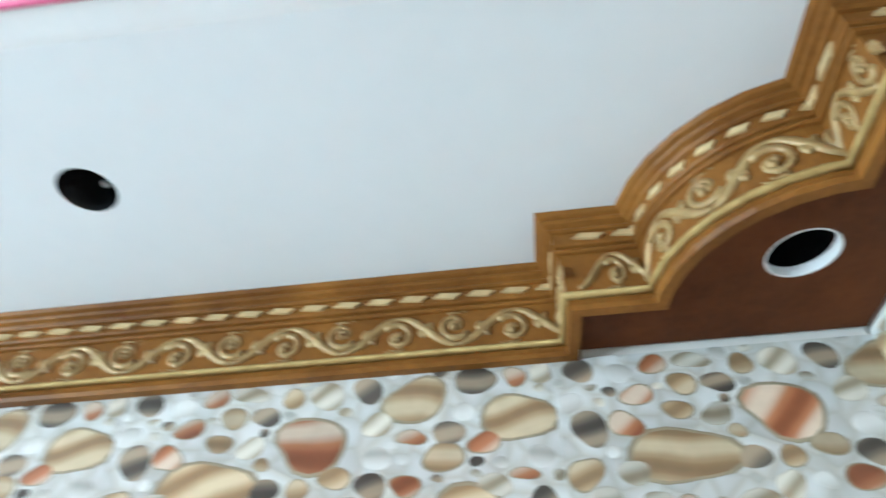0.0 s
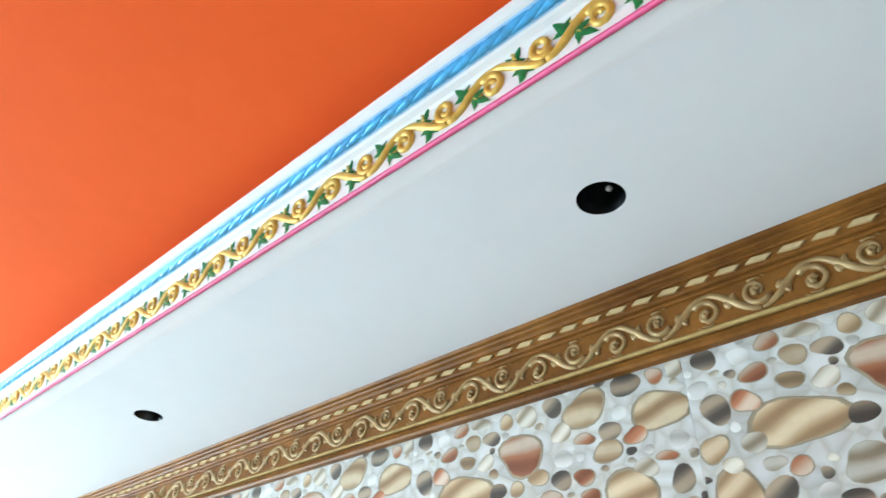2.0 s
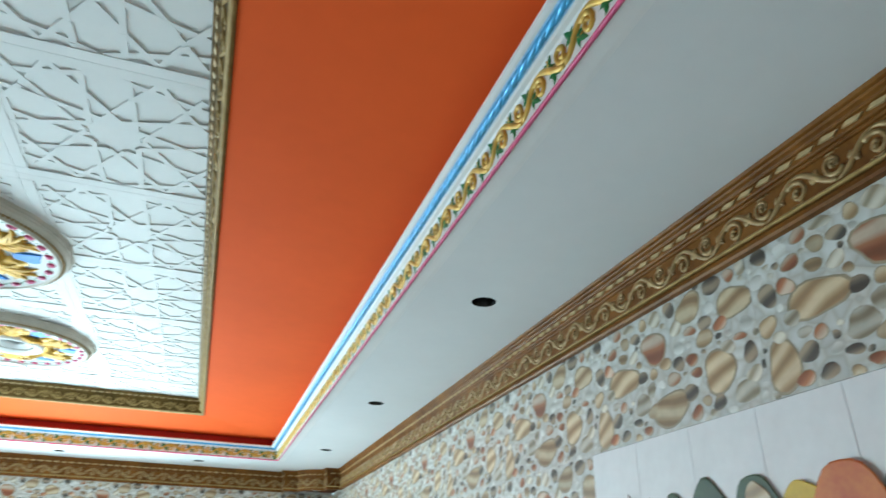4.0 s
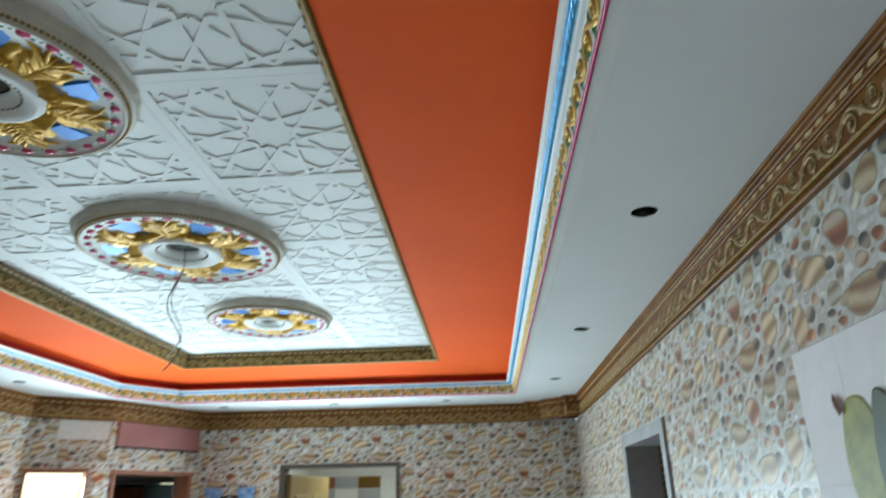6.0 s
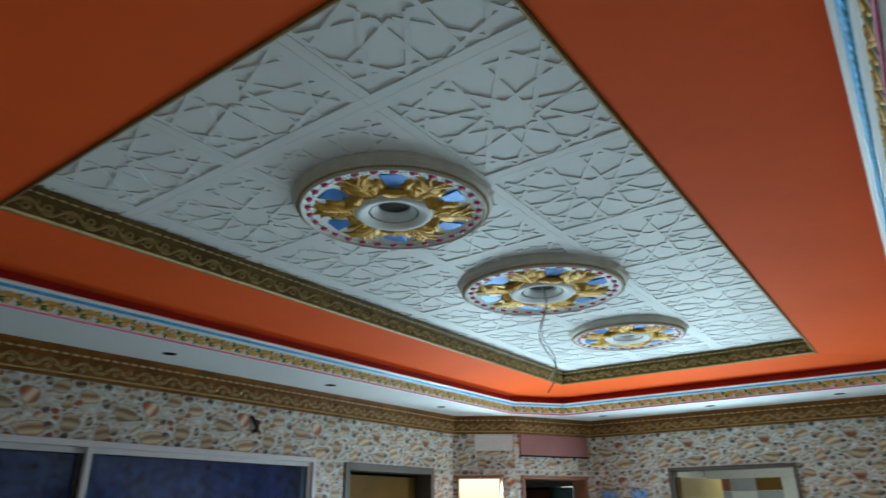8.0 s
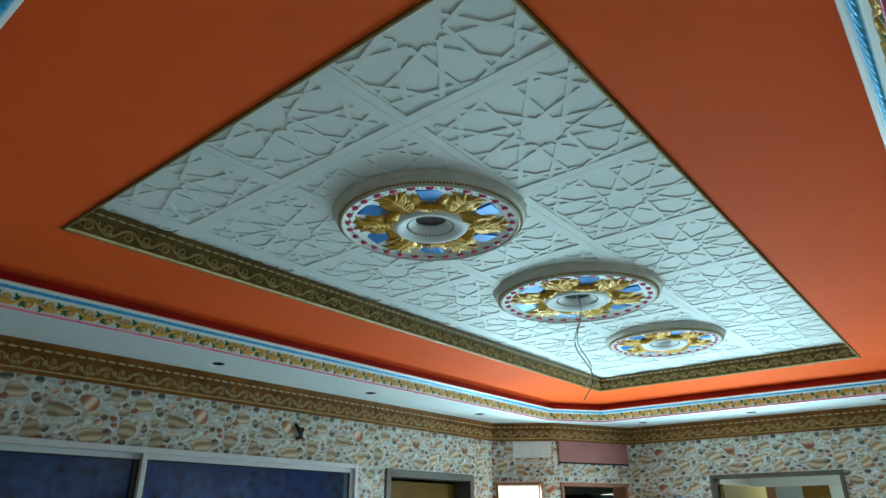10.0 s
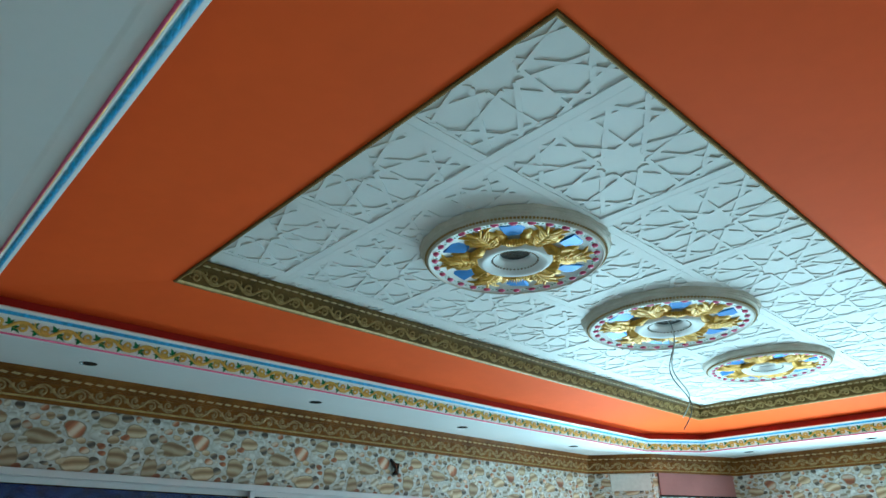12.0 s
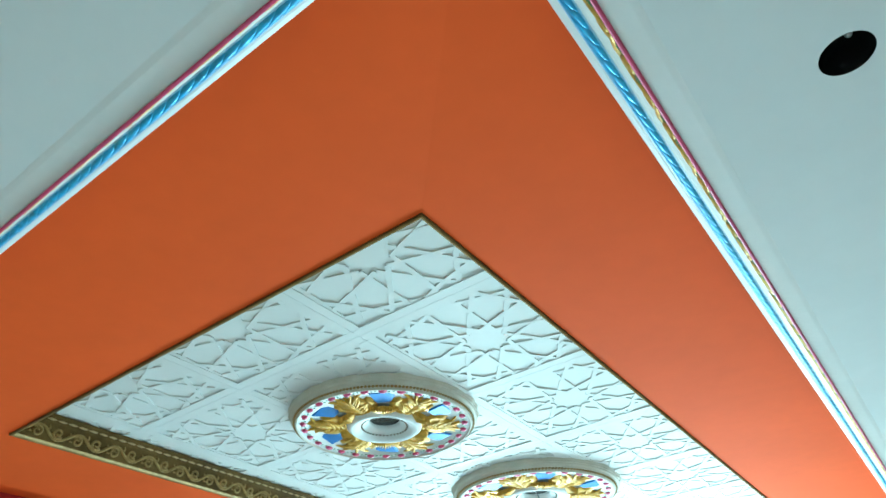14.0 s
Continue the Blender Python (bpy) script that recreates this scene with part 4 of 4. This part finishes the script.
# window with white aluminium sliding frame and dark blue curtained glass
win = thing("window_1", "white aluminium sliding window with dark blue curtained panes", "window", wall_pose(m_left, 4.92, 0.9, -0.02), kind="structure")
part("window_frame", frame_bm(3.21, 1.165, 0.032, 0.09, sill=True), "alu", win)
for k, (x0, x1) in enumerate(((0.032, 1.64), (1.60, 3.178))):
    sash = part("sash", frame_bm(x1 - x0, 1.101, 0.030, 0.03, sill=True), "alu", win)
    sash.matrix_basis = pose(x0, 0.022 + 0.032 * (1 - k), 0.032)
    part("pane", box_bm(0.030, 0.012, 0.030, x1 - x0 - 0.030, 0.017, 1.071), "window_glass", sash, "dark blue glass")
    gasket = part("gasket", frame_bm(x1 - x0 - 0.060, 1.041, 0.006, 0.008, sill=True), "black", sash, "black rubber gasket")
    gasket.matrix_basis = pose(0.030, 0.002, 0.030)
    if k == 0:
        # the shadow gap between the sashes is put in as a black strip
        part("gap_shade", box_bm(x1 - x0 - 0.070, -0.004, 0.032, x1 - x0 - 0.041, 0.010, 1.069), "black", sash, "black strip painted as the shadow gap beside the meeting stile")
    folds = bmesh.new()
    rows = []
    for i in range(120):
        x = x0 + (x1 - x0) * i / 119
        y = 0.12 + 0.005 * math.sin(x * 48) + 0.008 * math.sin(x * 21 + 1)
        rows.append([folds.verts.new((x, y, z)) for z in (0.03, 1.13)])
    for a, b in zip(rows, rows[1:]):
        folds.faces.new((a[0], b[0], b[1], a[1]))
    part("curtain", folds, "curtain", win, "dark blue patterned curtain behind the glass", smooth=True)

# boards over the corner openings
board = thing("over_door_board", "maroon board above the passage opening with a dark lower edge", "board", wall_pose(m_corner, 0.885, 2.165, -0.02))
part("panel", box_bm(0, 0, 0.012, 0.82, 0.024, 0.20, bevel=0.003), "maroon", board)
part("edge", box_bm(0, -0.004, 0, 0.82, 0.024, 0.0115), "black", board, "black lower edge")
patch = thing("plaster_patch", "bare white plaster patch above the outer door", "plaster", wall_pose(m_entry, 0.37, 2.215, -0.006))
part("skim", box_bm(0, 0, 0, 0.355, 0.012, 0.148, bevel=0.004), "grout", patch)


# ---- pebble-print wall tiles ----
TW, TH = 0.648, 0.32
PEBBLES = {
    "beige": [(0.336, 0.052, 0.063, 0.040), (0.153, 0.163, 0.060, 0.038), (0.519, 0.097, 0.053, 0.041), (0.594, 0.234, 0.046, 0.036), (0.449, 0.272, 0.043, 0.033)],
    "beige2": [(0.045, 0.058, 0.040, 0.045), (0.488, 0.183, 0.029, 0.018), (0.025, 0.146, 0.020, 0.022), (0.338, 0.164, 0.022, 0.014), (0.178, 0.266, 0.020, 0.015), (0.163, 0.227, 0.022, 0.012), (0.27, 0.06, 0.02, 0.016)],
    "rust": [(0.300, 0.216, 0.054, 0.036), (0.089, 0.211, 0.020, 0.020), (0.362, 0.119, 0.022, 0.017), (0.113, 0.253, 0.023, 0.014), (0.145, 0.300, 0.020, 0.014), (0.545, 0.200, 0.023, 0.014), (0.087, 0.022, 0.022, 0.014), (0.428, 0.023, 0.019, 0.015), (0.436, 0.147, 0.022, 0.013), (0.595, 0.298, 0.017, 0.014), (0.446, 0.113, 0.019, 0.011), (0.443, 0.215, 0.019, 0.011), (0.143, 0.097, 0.016, 0.013), (0.239, 0.018, 0.019, 0.010), (0.595, 0.153, 0.018, 0.008)],
    "slate": [(0.537, 0.297, 0.030, 0.018), (0.041, 0.209, 0.022, 0.023), (0.416, 0.073, 0.025, 0.017), (0.378, 0.294, 0.021, 0.019), (0.108, 0.068, 0.022, 0.017), (0.496, 0.218, 0.023, 0.015), (0.615, 0.111, 0.019, 0.019), (0.039, 0.299, 0.020, 0.017), (0.388, 0.150, 0.020, 0.016), (0.227, 0.264, 0.021, 0.014), (0.503, 0.031, 0.020, 0.015), (0.241, 0.154, 0.021, 0.013), (0.141, 0.022, 0.021, 0.012), (0.201, 0.045, 0.018, 0.009)],
    "pale": [(0.230, 0.085, 0.035, 0.022), (0.317, 0.290, 0.023, 0.020), (0.394, 0.238, 0.021, 0.016), (0.555, 0.141, 0.020, 0.014), (0.272, 0.115, 0.015, 0.018), (0.199, 0.302, 0.022, 0.012), (0.048, 0.115, 0.016, 0.012), (0.585, 0.035, 0.035, 0.02), (0.09, 0.145, 0.02, 0.016), (0.615, 0.065, 0.02, 0.015)],
}
PEBBLES["chalk"] = []  # only among the fillers
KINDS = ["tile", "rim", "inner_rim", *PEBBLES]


def tile_data(cache={}):
    def make(u0, u1, v0, v1):
        key = (round(u0, 3), round(u1, 3), round(v0, 3), round(v1, 3))
        if key in cache:
            return cache[key]
        bm = bmesh.new()
        g = 0.0002
        box_bm(0 + g, 0, 0 + g, TW - g, 0.008, TH - g, bm)
        rng = random.Random(5)
        full = {k: [(u, v, ru * 1.18, rv * 1.20) for u, v, ru, rv in items] for k, items in PEBBLES.items()}
        filled = [q for items in full.values() for q in items]
        for r in (0.020, 0.016, 0.013, 0.010, 0.008):
            for _ in range(420):
                u, v = rng.uniform(0.3 * r, TW - 0.3 * r), rng.uniform(0.3 * r, TH - 0.3 * r)
                if all(math.hypot((u - q[0]) / (q[2] + 0.98 * r), (v - q[1]) / (q[3] + 0.9 * r)) > 1 for q in filled):
                    q = (u, v, r * rng.uniform(0.95, 1.15), r * rng.uniform(0.7, 0.95))
                    filled.append(q)
                    full[rng.choice(("chalk", "chalk", "chalk", "pale", "chalk", "pale", "pale", "beige2" if r > 0.012 else "pale", "chalk", "slate" if r < 0.012 else "beige2"))].append(q)
        for kind, items in full.items():
            for cu, cv, ru, rv in items:
                turn, lump, ph = rng.uniform(-0.35, 0.35), rng.uniform(0.06, 0.16), rng.uniform(0, 6)
                n = 18
                rings = []
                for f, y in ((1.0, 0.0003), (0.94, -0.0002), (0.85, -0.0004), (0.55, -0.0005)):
                    ring = []
                    for i in range(n):
                        a = 2 * math.pi * i / n
                        r = f * (1 + lump * math.cos(2 * a + ph) + 0.6 * lump * math.cos(3 * a + 2 * ph))
                        x, z = ru * r * math.cos(a), rv * r * math.sin(a)
                        x, z = x * math.cos(turn) - z * math.sin(turn) * 0.8, z * math.cos(turn) + x * math.sin(turn) * 0.4
                        ring.append(bm.verts.new((min(max(cu + x, 0.0004), TW - 0.0004), y, min(max(cv + z, 0.0004), TH - 0.0004))))
                    rings.append(ring)
                fs = [bm.faces.new(rings[3])]
                for a, b in zip(rings, rings[1:]):
                    fs += [bm.faces.new((a[i], a[(i + 1) % n], b[(i + 1) % n], b[i])) for i in range(n)]
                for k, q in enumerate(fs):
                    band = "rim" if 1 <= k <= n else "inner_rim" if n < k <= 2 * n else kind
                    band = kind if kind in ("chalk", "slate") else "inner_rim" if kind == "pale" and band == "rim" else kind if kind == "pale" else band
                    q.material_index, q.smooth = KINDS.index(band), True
        for co, no, cut in (((u0, 0, 0), (-1, 0, 0), u0 > 0.001), ((u1, 0, 0), (1, 0, 0), u1 < TW - 0.001), ((0, 0, v0), (0, 0, -1), v0 > 0.001), ((0, 0, v1), (0, 0, 1), v1 < TH - 0.001)):
            if cut:
                bmesh.ops.bisect_plane(bm, geom=[*bm.verts, *bm.edges, *bm.faces], plane_co=co, plane_no=no, clear_outer=True)
        me = bpy.data.meshes.new("wall_tile")
        bmesh.ops.recalc_face_normals(bm, faces=bm.faces)
        bm.to_mesh(me)
        bm.free()
        for k in KINDS:
            me.materials.append(M[k])
        cache[key] = me
        return me
    return make


tile_mesh = tile_data()
PLAIN = {}


def plain_mesh(w, h):
    key = (round(w, 3), round(h, 3))
    if key not in PLAIN:
        me = bpy.data.meshes.new("plain_tile")
        bm = box_bm(0.0005, 0, 0.0005, w - 0.0005, 0.008, h - 0.0005, bevel=0.0005)
        bm.to_mesh(me)
        bm.free()
        me.materials.append(M["tile_plain"])
        PLAIN[key] = me
    return PLAIN[key]


def clad(wall, m, length, phase, blocks, top=2.37):
    """Tiles a wall in rows from the cornice down; blocks (from, to, bottom, top) along it stay bare. Along the wall s runs to the viewer's left."""
    v_rows = [(top - TH * (k + 1), top - TH * k) for k in range(7)]
    for z0, z1 in v_rows:
        z0c = max(z0, 0.0)
        k0 = math.floor((0 - phase) / TW)
        k = k0
        while phase + k * TW < length:
            a, b = phase + k * TW, phase + (k + 1) * TW
            k += 1
            spans = [(max(a, 0), min(b, length), z0c, z1)]
            for s0, s1, q0, q1 in blocks:
                rest = []
                for x0, x1, y0, y1 in spans:
                    if s1 <= x0 or s0 >= x1 or q1 <= y0 or q0 >= y1:
                        rest.append((x0, x1, y0, y1))
                        continue
                    if s0 > x0:
                        rest.append((x0, s0, y0, y1))
                    if s1 < x1:
                        rest.append((s1, x1, y0, y1))
                    xm0, xm1 = max(x0, s0), min(x1, s1)
                    if q1 < y1:
                        rest.append((xm0, xm1, q1, y1))
                    if q0 > y0:
                        rest.append((xm0, xm1, y0, q0))
                spans = rest
            for x0, x1, y0, y1 in spans:
                if x1 - x0 < 0.01 or y1 - y0 < 0.01:
                    continue
                # the print runs to the viewer's right, against s
                me = tile_mesh(b - x1, b - x0, y0 - z0, y1 - z0)
                ob = new("wall_tile", me)
                ob.parent = wall
                ob.matrix_parent_inverse = wall.matrix_world.inverted()
                ob.matrix_basis = wall_pose(m, b, z0)


# grout beds just behind the tiles
PANEL_S = (0.55, 2.44, 0.13, 2.05)  # picture panel on the long wall
clad(wall_right, m_right, YF - YN, (0.565 - YN) % TW, [(3.75, 4.69, 0, 2.05), PANEL_S])
clad(wall_near, m_near, XR - XL + 2 * T, 0.30, [(0, T, 0, 3), (XR - XL + T, XR - XL + 2 * T, 0, 3)])
clad(wall_far, m_far, XR + 1.27, 0.148, [(1.58, 2.65, 0, 2.05)])
clad(wall_corner, m_corner, 0.944, 0.20, [(0.10, 0.88, 0, 2.0), (0.06, 0.885, 2.165, 2.37)])
clad(wall_entry, m_entry, 0.570, 0.35, [(0.11, 0.54, 0, 2.0)])
clad(wall_left, m_left, 4.27 - YN, (4.27 - 0.313) % TW, [(0.30, 1.41, 0, 2.05), (1.71, 4.92, 0.9, 2.065)])

# plain tiles of the picture panel
for k in range(6):
    for i in range(9):
        s = PANEL_S[0] + (PANEL_S[1] - PANEL_S[0]) / 9 * (i + 1)
        ob = new("plain_tile", plain_mesh((PANEL_S[1] - PANEL_S[0]) / 9, TH))
        ob.parent = wall_right
        ob.matrix_parent_inverse = wall_right.matrix_world.inverted()
        ob.matrix_basis = wall_pose(m_right, s, 2.05 - TH * (k + 1))


# ---- fruit picture fired on the plain tiles ----
mural = thing("fruit_mural", "fruit still life fired on white wall tiles", "tile mural", wall_pose(m_right, 2.44, 0.0, -0.0015))


def blob(name, x, z, rx, rz, material, lump=0.05, turn=0.0, lift=0.0, label="", n=28):
    """A flat printed shape; x runs along the mural from its window-side edge."""
    bm, rng = bmesh.new(), random.Random(int(1000 * x + 77 * z))
    ph = rng.uniform(0, 6)
    rings = []
    for f, y in ((1.0, 0.0), (0.97, -0.0012)):
        ring = []
        for i in range(n):
            a = 2 * math.pi * i / n
            r = f * (1 + lump * math.sin(3 * a + ph) + 0.5 * lump * math.sin(7 * a + 2 * ph))
            px, pz = rx * r * math.cos(a), rz * r * math.sin(a)
            ring.append(bm.verts.new((x + px * math.cos(turn) - pz * math.sin(turn), y - lift, z + px * math.sin(turn) + pz * math.cos(turn))))
        rings.append(ring)
    bm.faces.new(rings[1])
    for i in range(n):
        bm.faces.new((rings[0][i], rings[0][(i + 1) % n], rings[1][(i + 1) % n], rings[1][i]))
    bmesh.ops.recalc_face_normals(bm, faces=bm.faces)
    return part(name, bm, material, mural, label)


def blades(name, x, z, n, length, spread, material, lift, seed, lean=0.0):
    """A tuft of pointed leaves."""
    bm, rng = bmesh.new(), random.Random(seed)
    for k in range(n):
        a = math.pi / 2 + lean + spread * (2 * (k + 0.5) / n - 1) + rng.uniform(-0.1, 0.1)
        l, w = length * rng.uniform(0.7, 1.1), 0.011
        c, s = math.cos(a), math.sin(a)
        q = [(x - s * w, z + c * w), (x + s * w, z - c * w), (x + 0.55 * l * c + s * w * 0.9, z + 0.55 * l * s - c * w * 0.9), (x + l * c, z + l * s), (x + 0.55 * l * c - s * w * 0.9, z + 0.55 * l * s + c * w * 0.9)]
        y = -lift - 0.0004 * k
        bm.faces.new([bm.verts.new((u, y, v)) for u, v in q])
    bmesh.ops.recalc_face_normals(bm, faces=bm.faces)
    return part(name, bm, material, mural)


blob("pineapple", 0.245, 1.73, 0.085, 0.190, "pineapple", 0.03, 0.05, 0.0, "green-yellow pineapple skin")
blob("gourd", 0.345, 1.72, 0.065, 0.190, "dark_green", 0.04, 0.05, 0.002, "dark green gourd")
blob("gourd", 0.45, 1.72, 0.085, 0.215, "dark_green", 0.03, -0.05, 0.001, "dark green gourd")
blob("papaya", 0.385, 1.68, 0.030, 0.150, "yellow", 0.05, -0.05, 0.006, "yellow papaya")
blob("papaya_flesh", 0.41, 1.60, 0.016, 0.10, "fruit_red", 0.05, -0.05, 0.008)
blob("avocado", 0.60, 1.82, 0.075, 0.100, "dark_green", 0.05, 0.2, 0.003, "dark green avocado")
blob("avocado_stone", 0.605, 1.85, 0.036, 0.060, "beige2", 0.05, 0.2, 0.005)
blob("mango", 0.715, 1.82, 0.058, 0.080, "yellow", 0.03, 0.2, 0.004, "yellow mango")
blob("apple", 0.805, 1.80, 0.092, 0.118, "fruit_red", 0.04, 0.0, 0.006, "red-orange apple")
blob("melon", 0.955, 1.74, 0.090, 0.172, "dark_green", 0.03, 0.25, 0.003, "dark green melon")
blob("melon_light", 0.925, 1.78, 0.036, 0.100, "leaf_green", 0.04, 0.25, 0.005)
blob("orange", 1.09, 1.74, 0.095, 0.110, "fruit_orange", 0.03, 0.0, 0.006, "orange fruit")
blades("crown", 1.075, 1.845, 13, 0.115, 1.25, "leaf_green", 0.010, 3)
blades("stalk", 0.19, 1.88, 2, 0.05, 0.2, "soffit", 0.006, 8, 0.6)

# ---- small things on the walls ----
plaque = thing("wall_plaque", "blue ornamental wall plaque with a dark glossy middle", "wall ornament", wall_pose(m_far, 3.32, 1.30, -0.012))
bm = bmesh.new()
for k in range(2):
    s = -1 if k else 1
    tuft = [(0.235 + s * x, z) for x, z in ((0.10, 0.06), (0.20, 0.10), (0.235, 0.30), (0.215, 0.50), (0.23, 0.565), (0.12, 0.575), (0.06, 0.545), (0.10, 0.44))]
    f = bm.faces.new([bm.verts.new((x, 0, z)) for x, z in (tuft if s > 0 else tuft[::-1])])
    ext = bmesh.ops.extrude_face_region(bm, geom=[f])
    bmesh.ops.translate(bm, verts=[g for g in ext["geom"] if isinstance(g, bmesh.types.BMVert)], vec=(0, -0.016, 0))
bmesh.ops.recalc_face_normals(bm, faces=bm.faces)
part("frame", bm, "plaque_blue", plaque, "scalloped blue and white marbled frame")
part("middle", box_bm(0.125, -0.004, 0.04, 0.345, 0.004, 0.50, bevel=0.003), "black", plaque)
dome = part("lamp", bead_bm(0.15, 0.075, 0.045), "metal", plaque, "shiny silver boss", smooth=True)
dome.matrix_basis = pose(0.235, -0.01, 0.42, 90)

hook = thing("wall_hook", "small black nail in the tiled wall", "hook", wall_pose(m_far, 3.09, 2.025, 0))
part("head", lathe([(0.0, 0.014), (0.010, 0.012), (0.012, 0.004), (0.006, 0.0)], 14), "black", hook).matrix_basis = pose(0, 0, 0, 90)

stub = thing("cable_stub", "dark brown taped cable stub on the tiled wall", "cable", wall_pose(m_left, 4.27 - 1.975, 2.245, -0.004))
for k in range(5):
    part("cable", tube([(0.006 * k - 0.01, 0, 0.05 - 0.012 * k), (0.01 + 0.008 * k, -0.014 - 0.003 * k, 0.02), (0.025 + 0.004 * k, -0.018, -0.02 - 0.006 * k), (0.03 - 0.004 * k, -0.006, -0.045)], 0.0105), "soffit" if k % 2 else "black", stub, smooth=True)
